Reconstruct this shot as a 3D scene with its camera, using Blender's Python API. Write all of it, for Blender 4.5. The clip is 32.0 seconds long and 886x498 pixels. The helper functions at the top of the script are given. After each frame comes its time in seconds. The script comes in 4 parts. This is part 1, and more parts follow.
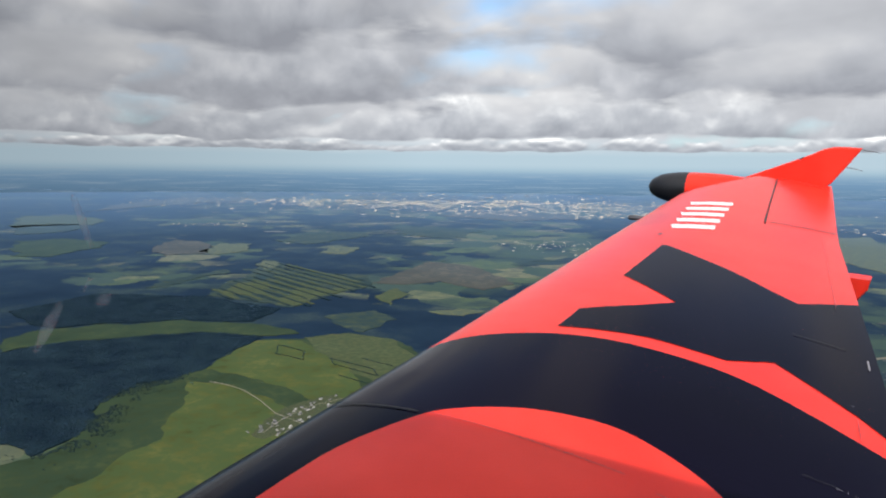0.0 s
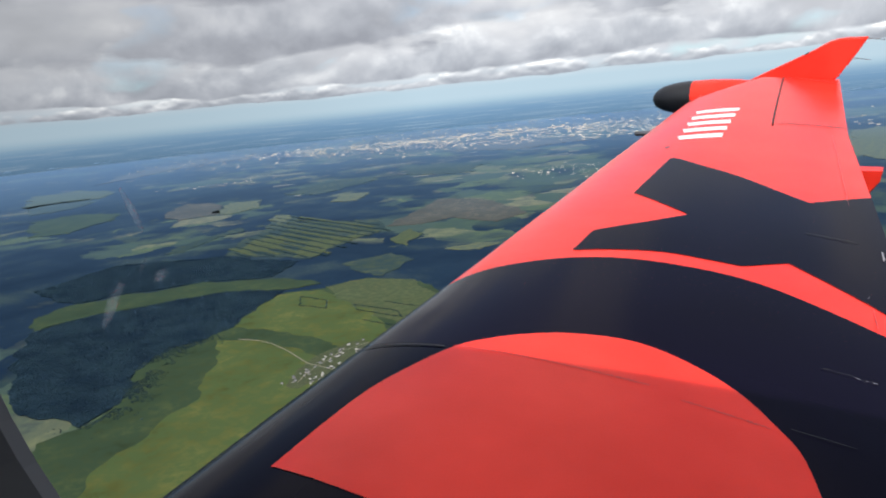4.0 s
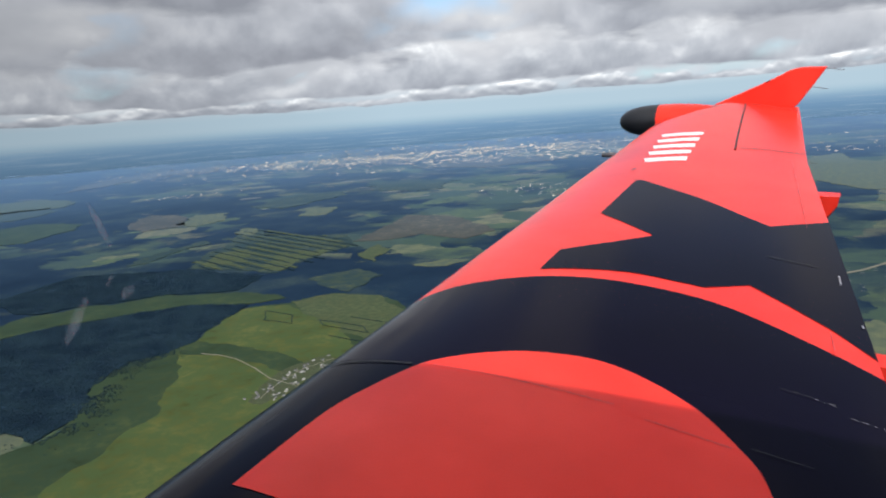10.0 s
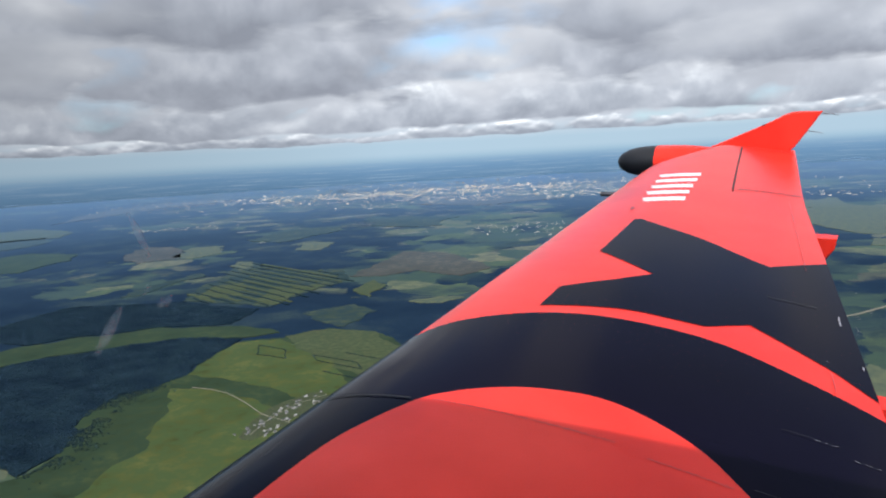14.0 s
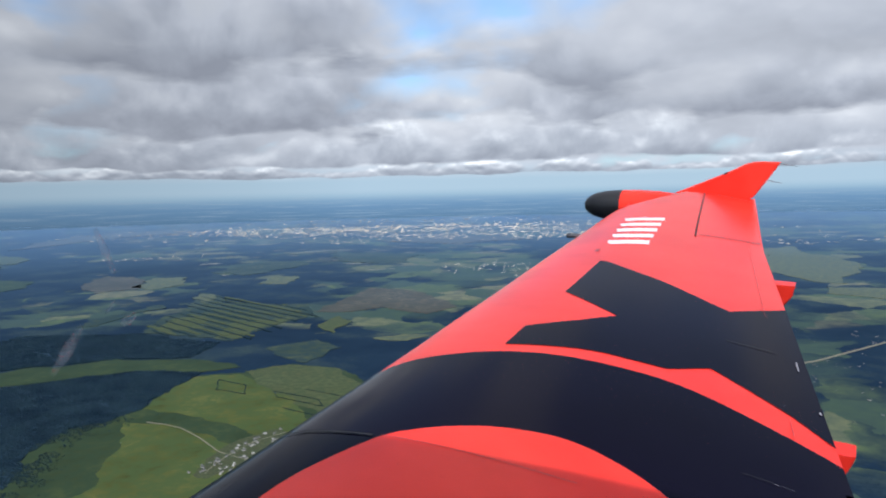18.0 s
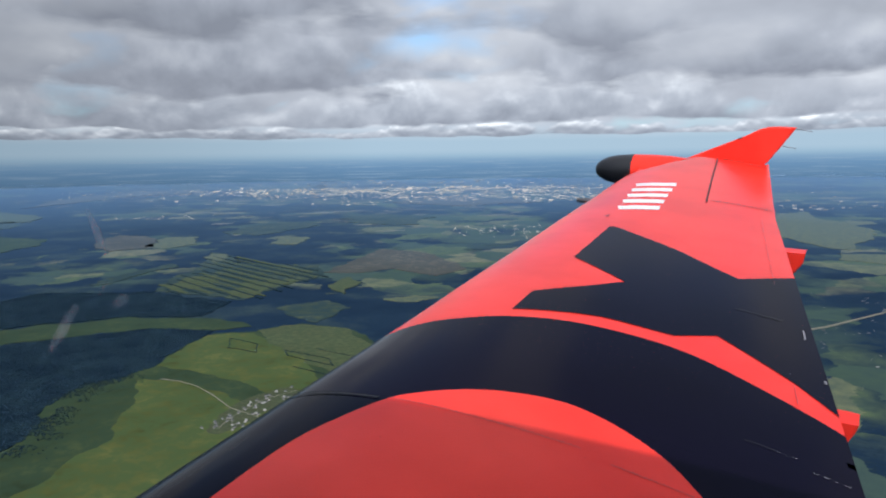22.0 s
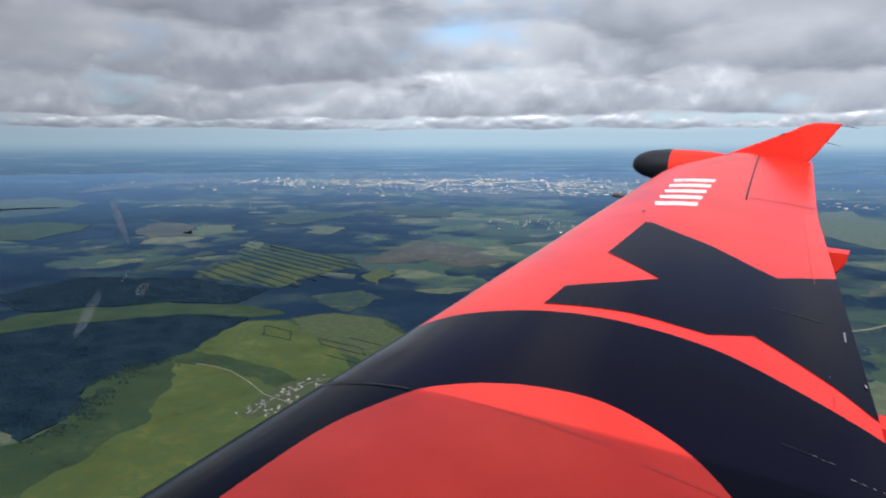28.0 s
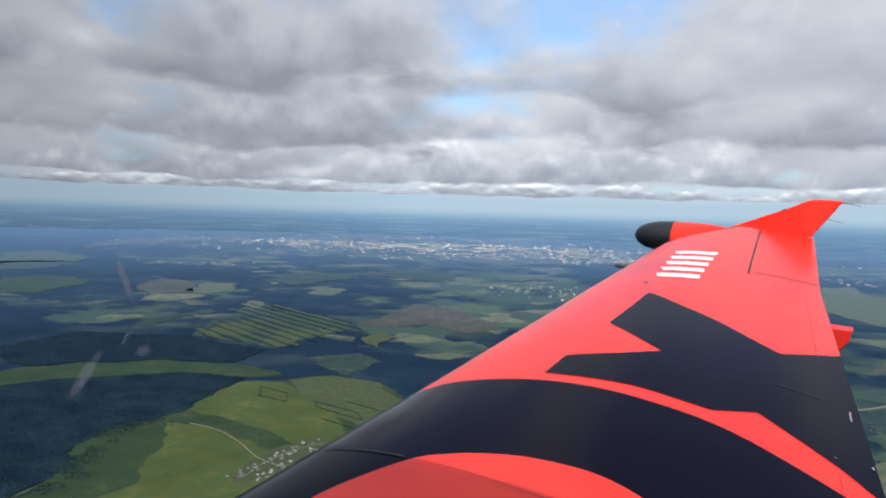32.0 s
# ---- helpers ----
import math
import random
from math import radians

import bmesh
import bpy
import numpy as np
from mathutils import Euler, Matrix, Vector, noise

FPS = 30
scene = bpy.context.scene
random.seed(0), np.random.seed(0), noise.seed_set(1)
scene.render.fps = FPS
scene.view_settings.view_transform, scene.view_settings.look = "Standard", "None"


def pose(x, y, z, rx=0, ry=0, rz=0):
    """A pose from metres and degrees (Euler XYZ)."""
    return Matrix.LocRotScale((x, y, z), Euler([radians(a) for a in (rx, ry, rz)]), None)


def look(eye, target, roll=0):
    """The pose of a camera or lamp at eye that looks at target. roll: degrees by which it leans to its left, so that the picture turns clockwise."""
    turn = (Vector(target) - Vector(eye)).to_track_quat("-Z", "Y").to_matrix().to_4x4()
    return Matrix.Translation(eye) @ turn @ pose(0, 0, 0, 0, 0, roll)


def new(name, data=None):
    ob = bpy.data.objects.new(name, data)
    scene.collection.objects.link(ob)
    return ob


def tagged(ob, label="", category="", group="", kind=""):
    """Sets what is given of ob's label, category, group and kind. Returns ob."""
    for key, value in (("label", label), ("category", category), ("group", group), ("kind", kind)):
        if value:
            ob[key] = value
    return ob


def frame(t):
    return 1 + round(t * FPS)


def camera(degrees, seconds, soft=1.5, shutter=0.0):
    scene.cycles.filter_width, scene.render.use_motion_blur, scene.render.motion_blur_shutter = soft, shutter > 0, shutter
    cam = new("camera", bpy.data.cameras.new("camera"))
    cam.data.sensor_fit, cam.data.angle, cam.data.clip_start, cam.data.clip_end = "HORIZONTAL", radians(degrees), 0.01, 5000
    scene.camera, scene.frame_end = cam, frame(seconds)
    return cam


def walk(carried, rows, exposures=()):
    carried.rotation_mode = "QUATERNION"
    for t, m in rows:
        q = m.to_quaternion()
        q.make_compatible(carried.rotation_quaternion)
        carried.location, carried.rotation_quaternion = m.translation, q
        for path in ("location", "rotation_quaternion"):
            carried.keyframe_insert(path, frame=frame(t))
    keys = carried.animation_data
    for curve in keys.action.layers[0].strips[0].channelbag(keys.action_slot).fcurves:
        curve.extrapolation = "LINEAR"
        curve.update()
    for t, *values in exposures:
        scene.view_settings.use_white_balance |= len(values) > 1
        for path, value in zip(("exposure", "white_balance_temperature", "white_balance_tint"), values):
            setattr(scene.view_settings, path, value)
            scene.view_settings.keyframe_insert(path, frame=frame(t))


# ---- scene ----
CARRIED = [
    (0, -0.0151, 0.0297, -0.0090, 83.618, -0.574, 35.220),
    (0.5, 0.0008, 0.0023, -0.0011, 84.099, -0.085, 35.311),
    (1, 0.0035, 0.0048, 0.0029, 83.863, 0.290, 35.149),
    (1.5, 0.0058, 0.0002, -0.0002, 82.690, 2.852, 34.432),
    (2, 0.0090, 0.0068, 0.0015, 79.442, 4.242, 33.630),
    (2.5, 0.0114, 0.0132, 0.0020, 79.038, 3.384, 35.615),
    (3, 0.0110, 0.0105, 0.0050, 77.651, 5.400, 37.182),
    (3.5, 0.0054, 0.0041, -0.0002, 77.900, 5.470, 35.801),
    (5.5, 0.0103, 0.0096, 0.0055, 79.507, 5.741, 34.790),
    (6, 0.0224, 0.0262, -0.0051, 78.271, 8.660, 34.042),
    (6.5, 0.0066, 0.0037, 0.0023, 77.150, 9.306, 33.473),
    (7, 0.0059, 0.0031, 0.0017, 78.088, 7.989, 33.165),
    (7.5, 0.0027, 0.0010, 0.0018, 78.907, 7.880, 32.936),
    (8, 0.0090, 0.0073, 0.0020, 77.713, 8.617, 32.730),
    (8.5, -0.0040, -0.0084, -0.0048, 79.384, 8.116, 32.320),
    (9, 0.0123, 0.0010, -0.0054, 79.422, 8.007, 32.078),
    (9.5, 0.0017, -0.0041, -0.0059, 79.501, 6.440, 32.299),
    (10, 0.0053, 0.0022, 0.0030, 79.615, 4.179, 32.923),
    (10.5, -0.0089, -0.0145, -0.0077, 76.986, 4.862, 32.991),
    (11, -0.0085, -0.0141, -0.0116, 80.232, 4.579, 30.677),
    (11.5, -0.0019, -0.0077, -0.0032, 80.880, 4.110, 31.458),
    (12, -0.0045, -0.0054, -0.0035, 81.473, 2.138, 32.031),
    (12.5, 0.0006, -0.0013, -0.0011, 83.018, 2.458, 32.974),
    (13, 0.0081, -0.0040, -0.0046, 83.982, 3.050, 32.897),
    (13.5, -0.0069, -0.0109, -0.0062, 82.550, 3.177, 32.914),
    (15.5, -0.0054, -0.0033, 0.0067, 84.578, 2.765, 32.234),
    (16, -0.0034, -0.0026, -0.0032, 85.135, 0.361, 32.422),
    (16.5, -0.0110, -0.0082, -0.0059, 84.183, 1.306, 32.258),
    (17, -0.0102, -0.0157, -0.0062, 83.902, 0.974, 30.230),
    (17.5, -0.0064, -0.0079, -0.0051, 85.423, 0.219, 29.448),
    (18, -0.0068, -0.0128, -0.0088, 85.549, 1.267, 30.272),
    (18.5, -0.0078, -0.0160, -0.0046, 85.532, 1.754, 30.144),
    (19, 0.0013, -0.0146, -0.0073, 86.000, 1.684, 29.993),
    (19.5, -0.0014, -0.0108, -0.0086, 86.389, 1.452, 29.562),
    (20, -0.0021, -0.0081, -0.0028, 85.919, 1.395, 29.559),
    (20.5, -0.0017, -0.0122, -0.0055, 85.109, 0.715, 29.721),
    (21, 0.0102, -0.0022, 0.0025, 83.072, -0.817, 30.052),
    (21.5, 0.0030, -0.0057, -0.0006, 82.456, 0.300, 30.873),
    (22, -0.0006, -0.0076, -0.0002, 82.506, 0.757, 31.152),
    (22.5, 0.0033, -0.0006, 0.0008, 83.540, 0.854, 31.172),
    (23, 0.0075, 0.0026, -0.0038, 83.162, 0.955, 32.179),
    (23.5, -0.0037, -0.0080, -0.0018, 82.767, 0.687, 32.472),
    (24, -0.0034, -0.0054, 0.0018, 82.317, 0.844, 32.343),
    (24.5, -0.0015, -0.0107, -0.0042, 83.906, 0.125, 32.065),
    (26.5, -0.0018, -0.0069, 0.0024, 84.284, -0.304, 31.895),
    (27, 0.0008, -0.0035, -0.0023, 83.918, -0.650, 32.311),
    (27.5, 0.0030, 0.0009, 0.0067, 82.057, -0.799, 33.677),
    (28, 0.0000, 0.0000, 0.0000, 81.900, 0.000, 34.000),
    (28.5, -0.0025, -0.0013, 0.0009, 81.792, 0.402, 34.016),
    (29, 0.0083, -0.0015, 0.0019, 81.813, 0.959, 34.103),
    (29.5, 0.0027, -0.0092, -0.0016, 81.502, 1.746, 33.483),
    (30, 0.0019, -0.0057, -0.0005, 81.420, 0.813, 33.377),
    (30.5, -0.0023, -0.0078, -0.0012, 81.617, 0.100, 33.372),
    (31, -0.0020, -0.0055, -0.0010, 82.065, 0.295, 33.400),
    (31.5, -0.0094, -0.0054, 0.0021, 85.286, -0.364, 33.352),
    (32, -0.0009, -0.0008, 0.0020, 87.115, -1.660, 34.309),
]
cam = camera(64.0, 32.0, soft=2.1)
walk(cam, [(t, pose(*p)) for t, *p in CARRIED],
     exposures=[(0.0, 0.58, 6350, 10), (3.0, 0.72, 6300, 10), (8.5, 0.70, 6250, 10), (10.0, 0.55, 6200, 10), (11.0, 0.64, 6150, 10), (12.0, 0.60, 6100, 10),
                (16.0, 0.56, 5900, 10), (20.0, 0.48, 5850, 10), (23.0, 0.41, 5850, 10), (25.0, 0.48, 5900, 10), (30.0, 0.52, 5950, 10), (32.0, 0.54, 6000, 10)])

# ------------------------------------------------------------ light
SUN_FROM = Vector((0.30, -0.760, 0.600)).normalized()
sun = new("sun", bpy.data.lights.new("sun", "SUN"))
sun.data.energy, sun.data.angle, sun.data.color = 2.75, radians(0.6), (1.0, 0.95, 0.88)
sun.matrix_world = look(SUN_FROM * 60, (0, 0, 0))


class Nodes:
    """A small writer of node trees."""

    def __init__(self, tree):
        self.tree = tree
        tree.nodes.clear()

    def add(self, kind, props=None, **sockets):
        n = self.tree.nodes.new(kind)
        p = props or {}
        if "operation" in p:
            n.operation = p["operation"]
        if "use_clamp" in p:
            n.use_clamp = p["use_clamp"]
        if "data_type" in p:
            n.data_type, n.blend_type = p["data_type"], p["blend_type"]
        if "sky_type" in p:
            n.sky_type, n.sun_disc = p["sky_type"], False
            n.sun_elevation, n.sun_rotation = p["sun_elevation"], p["sun_rotation"]
        for k, v in sockets.items():
            key = int(k[1:]) if k[0] == "_" and k[1:].isdigit() else k.replace("_", " ")
            if isinstance(v, bpy.types.NodeSocket):
                self.tree.links.new(v, n.inputs[key])
            else:
                n.inputs[key].default_value = v
        return n

    def math(self, op, a, b=0.0, c=0.0, clamp=False):
        return self.add("ShaderNodeMath", {"operation": op, "use_clamp": clamp}, _0=a, _1=b, _2=c).outputs[0]

    def mix(self, fac, a, b, blend="MIX"):
        return self.add("ShaderNodeMix", {"data_type": "RGBA", "blend_type": blend}, _0=fac, _6=a, _7=b).outputs[2]

    def ramp(self, value, *stops, how="LINEAR"):
        n = self.add("ShaderNodeValToRGB", None, Fac=value)
        e = n.color_ramp
        e.interpolation = how
        while len(e.elements) < len(stops):
            e.elements.new(0.5)
        for el, (at, col) in zip(e.elements, stops):
            el.position = at
            el.color = (*col, 1) if len(col) == 3 else col
        return n.outputs[0]

    def noise(self, vector, scale, detail=4.0, rough=0.5, distort=0.0):
        return self.add("ShaderNodeTexNoise", None, Vector=vector, Scale=scale, Detail=detail, Roughness=rough, Distortion=distort).outputs[0]


def grey(v):
    return (v, v, v, 1)


# Sky: blue between broken stratocumulus seen from just below its base, a pale hazy band over the horizon.
world = bpy.data.worlds.new("sky")
scene.world = world
world.use_nodes = True
k = Nodes(world.node_tree)
direction = k.add("ShaderNodeTexCoord").outputs["Generated"]
part_xyz = k.add("ShaderNodeSeparateXYZ", None, Vector=direction)
height = part_xyz.outputs[2]
blue = k.add("ShaderNodeTexSky", {"sky_type": "NISHITA", "sun_elevation": math.asin(SUN_FROM.z),
                                  "sun_rotation": math.atan2(SUN_FROM.x, SUN_FROM.y)}).outputs[0]
blue = k.mix(1.0, blue, (0.080, 0.112, 0.132, 1), "MULTIPLY")


def deck(lift):
    """How thick the clouds stand along the view; they look smaller towards the horizon."""
    rise = k.math("ADD", height, lift)
    near = k.math("DIVIDE", 1.0, k.math("MULTIPLY_ADD", k.math("MAXIMUM", rise, 0.0), 1.15, 0.44))
    flat = k.add("ShaderNodeCombineXYZ", None, X=part_xyz.outputs[0], Y=part_xyz.outputs[1], Z=k.math("MULTIPLY_ADD", rise, 1.8, 0.3)).outputs[0]
    at = k.add("ShaderNodeVectorMath", {"operation": "SCALE"}, _0=flat, Scale=near).outputs[0]
    big = k.noise(at, 1.5, 2.0, 0.5)
    wisps = k.noise(at, 3.4, 4.0, 0.47, 0.15)
    bent = k.add("ShaderNodeVectorMath", {"operation": "MULTIPLY_ADD"}, _0=k.add("ShaderNodeTexNoise", None, Vector=at, Scale=4.0, Detail=4.0).outputs["Color"], _1=(0.22, 0.22, 0.22), _2=at).outputs[0]
    cell = k.add("ShaderNodeTexVoronoi", None, Vector=bent, Scale=4.2, Detail=1.0, Roughness=0.45)
    cell.feature, cell.normalize = "SMOOTH_F1", True
    billow = k.math("SUBTRACT", 0.78, cell.outputs[0])
    puffs = k.math("ADD", k.math("MULTIPLY", wisps, 0.6), k.math("MULTIPLY", billow, 0.42))
    return k.math("ADD", k.math("MULTIPLY", big, 0.47), k.math("MULTIPLY", puffs, 0.53)), big


thick, masses = deck(0.0)
above, _ = deck(0.020)
lit = k.math("MULTIPLY_ADD", k.math("SUBTRACT", thick, above), 5.0, 0.45, clamp=True)
body = k.math("MULTIPLY_ADD", k.math("SUBTRACT", masses, 0.5), -2.0, 0.5, clamp=True)
tone = k.math("ADD", k.math("MULTIPLY", lit, 0.62), k.math("MULTIPLY", body, 0.38))
cloud = k.ramp(tone, (0.12, (0.30, 0.305, 0.32)), (0.40, (0.375, 0.38, 0.395)), (0.58, (0.45, 0.45, 0.455)), (0.85, (0.66, 0.65, 0.63)))
# the deck breaks up higher in the sky
thin = k.ramp(height, (0.20, grey(0.03)), (0.36, grey(0.15)), (0.60, grey(0.14)), (0.85, grey(0.04)))
cover = k.ramp(k.math("SUBTRACT", thick, thin), (0.36, grey(0.36)), (0.43, (1, 1, 1)))
cloud = k.mix(1.0, cloud, k.ramp(height, (0.05, grey(1.19)), (0.12, grey(1.0)), (0.35, grey(1.15)), (0.6, grey(1.5)), (1.0, grey(1.6))), "MULTIPLY")
sky = k.mix(cover, blue, cloud)

# Rows of cumulus, far to near: a dark flat base, a bright heaped side above it, the next row beyond showing below the base.
HAZE = (0.335, 0.425, 0.475, 1)
sky = k.mix(k.ramp(height, (0.020, (1, 1, 1)), (0.048, (0, 0, 0))), sky, HAZE)


def heaps(freq, tall, seed, lift):
    at = k.add("ShaderNodeCombineXYZ", None, X=k.math("MULTIPLY", part_xyz.outputs[0], freq), Y=k.math("MULTIPLY", part_xyz.outputs[1], freq),
               Z=k.math("MULTIPLY_ADD", height, freq * tall, seed + lift)).outputs[0]
    lumps = k.noise(at, 1.0, 5.0, 0.50, 0.25)
    cell = k.add("ShaderNodeTexVoronoi", None, Vector=at, Scale=2.1, Detail=1.0, Roughness=0.5)
    cell.feature, cell.normalize = "SMOOTH_F1", True
    return k.math("ADD", k.math("MULTIPLY", lumps, 0.74), k.math("MULTIPLY_ADD", cell.outputs[0], -0.40, 0.30))


def opening(x, y, z, wide):
    """A break in the deck round that direction, its rim frayed by the clouds."""
    off = k.add("ShaderNodeVectorMath", {"operation": "MULTIPLY_ADD"}, _0=direction, _1=(1.0 / wide, 1.0 / wide, 2.6 / wide), _2=(-x / wide, -y / wide, -2.6 * z / wide)).outputs[0]
    length = k.add("ShaderNodeVectorMath", {"operation": "LENGTH"}, _0=off).outputs["Value"]
    return k.ramp(length, (0.15, grey(1.0)), (1.0, grey(0.0)))


gaps = k.math("MAXIMUM", opening(-0.175, 0.965, 0.175, 0.22), k.math("MULTIPLY", opening(-0.50, 0.84, 0.200, 0.20), 0.8))
loose = k.math("MULTIPLY_ADD", k.math("SUBTRACT", k.noise(direction, 5.5, 3.0, 0.5), 0.5), 0.42, k.math("MULTIPLY", gaps, -0.26))


def cloud_row(sky, base, under, rise, freq, seed, fill, bright, haze, soft=0.07, tall=1.9, open_up=1.0):
    """One row: its base lies at that slope above the horizon, its underside and its side reach that far below and above."""
    along = k.add("ShaderNodeVectorMath", {"operation": "MULTIPLY"}, _0=direction, _1=(freq * 0.55, freq * 0.55, 0.0)).outputs[0]
    along = k.add("ShaderNodeVectorMath", {"operation": "ADD"}, _0=along, _1=(0.0, 0.0, seed * 1.7)).outputs[0]
    sway = k.math("SUBTRACT", k.noise(along, 1.0, 4.0, 0.55), 0.5)
    h = k.math("SUBTRACT", height, k.math("MULTIPLY_ADD", sway, under * 1.5, base))
    here = heaps(freq, tall, seed, 0.0)
    up = heaps(freq, tall, seed, 0.16)
    fill = k.math("MULTIPLY_ADD", loose, open_up, fill)
    fade = k.math("MULTIPLY_ADD", k.math("MAXIMUM", h, 0.0), -0.26 / rise, fill)
    side = k.ramp(k.math("ADD", here, fade), (0.5 - soft, grey(0.0)), (0.5 + soft, grey(1.0)))
    flat = k.add("ShaderNodeVectorMath", {"operation": "MULTIPLY"}, _0=direction, _1=(freq * 0.9, freq * 0.9, freq * 3.2)).outputs[0]
    belly = k.math("MULTIPLY_ADD", k.math("MINIMUM", h, 0.0), 0.42 / under, k.math("MULTIPLY_ADD", fill, 0.9, k.noise(flat, 1.0, 5.0, 0.5)))
    belly = k.ramp(belly, (0.40 - soft * 0.6, grey(0.0)), (0.40 + soft * 0.6, grey(1.0)))
    over = k.ramp(k.math("MULTIPLY_ADD", h, 6.0 / rise, 0.5), (0.0, grey(0.0)), (1.0, grey(1.0)))
    mask = k.mix(over, belly, side)
    # sunlit tops, grey towards the base
    relief = k.math("MULTIPLY_ADD", k.math("SUBTRACT", here, up), 3.2, 0.44)
    tone = k.math("ADD", relief, k.math("MULTIPLY_ADD", k.math("DIVIDE", h, rise), 0.62, -0.18), clamp=True)
    dim = 0.30 + 0.70 * bright
    col = k.ramp(tone, (0.0, (0.235, 0.243, 0.266)), (0.30, (0.318, 0.327, 0.350)), (0.52, (0.412, 0.418, 0.436)), (0.78, (0.565 * dim, 0.565 * dim, 0.563 * dim)), (1.0, (0.86 * dim, 0.85 * dim, 0.82 * dim)))
    col = k.mix(haze, col, HAZE)
    return k.mix(mask, sky, col)


sky = cloud_row(sky, 0.028, 0.004, 0.020, 17.0, 3.1, 0.06, 1.12, 0.10, 0.05, 2.0, 0.6)
sky = cloud_row(sky, 0.050, 0.016, 0.065, 8.5, 11.7, 0.10, 1.08, 0.05, 0.08, 1.25, 0.4)
sky = cloud_row(sky, 0.108, 0.046, 0.115, 6.0, 21.4, 0.060, 0.86, 0.0, 0.10, 1.15)
sky = cloud_row(sky, 0.190, 0.080, 0.170, 4.2, 31.9, 0.045, 0.70, 0.0, 0.12, 1.05)
# distance below the skyline, its blue haze painted into the backdrop colours
hazed_land = k.ramp(k.math("MULTIPLY_ADD", height, 10.0, 0.5), (0.08, (0.03, 0.055, 0.085)), (0.17, (0.092, 0.165, 0.250)), (0.36, (0.128, 0.220, 0.322)), (0.44, (0.185, 0.285, 0.375)), (0.50, (0.268, 0.370, 0.435)))
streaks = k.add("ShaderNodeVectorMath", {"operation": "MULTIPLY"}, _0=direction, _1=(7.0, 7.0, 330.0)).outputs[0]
hazed_land = k.mix(k.ramp(k.noise(streaks, 2.0, 4.0, 0.6), (0.52, grey(0.0)), (0.68, grey(0.45))), hazed_land, (0.29, 0.36, 0.41, 1))
sky = k.mix(k.ramp(height, (0.0, (1, 1, 1)), (0.006, (0, 0, 0))), sky, hazed_land)
# sky and distance painted darker ahead, standing in for vignetting at the window
sky = k.mix(1.0, sky, k.ramp(k.math("MULTIPLY_ADD", part_xyz.outputs[0], -0.5, 0.5), (0.80, grey(1.0)), (0.97, grey(0.66))), "MULTIPLY")
k.add("ShaderNodeOutputWorld", None, Surface=k.add("ShaderNodeBackground", None, Color=sky, Strength=1.0).outputs[0])


# ------------------------------------------------------------ materials
def hazy_ground_finish(q, col):
    """Matt ground with a blue gloss at a slant, standing in for distance haze."""
    dull = q.add("ShaderNodeBsdfDiffuse", None, Color=col, Roughness=0.5).outputs[0]
    haze_sheen = q.add("ShaderNodeBsdfGlossy", None, Color=(0.44, 0.70, 1.0, 1), Roughness=0.35).outputs[0]
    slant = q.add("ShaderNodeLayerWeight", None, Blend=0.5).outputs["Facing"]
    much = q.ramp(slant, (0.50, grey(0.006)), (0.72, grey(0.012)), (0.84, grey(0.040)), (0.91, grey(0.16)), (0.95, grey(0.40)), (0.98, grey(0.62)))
    q.add("ShaderNodeOutputMaterial", None, Surface=q.add("ShaderNodeMixShader", None, _0=much, _1=dull, _2=haze_sheen).outputs[0])


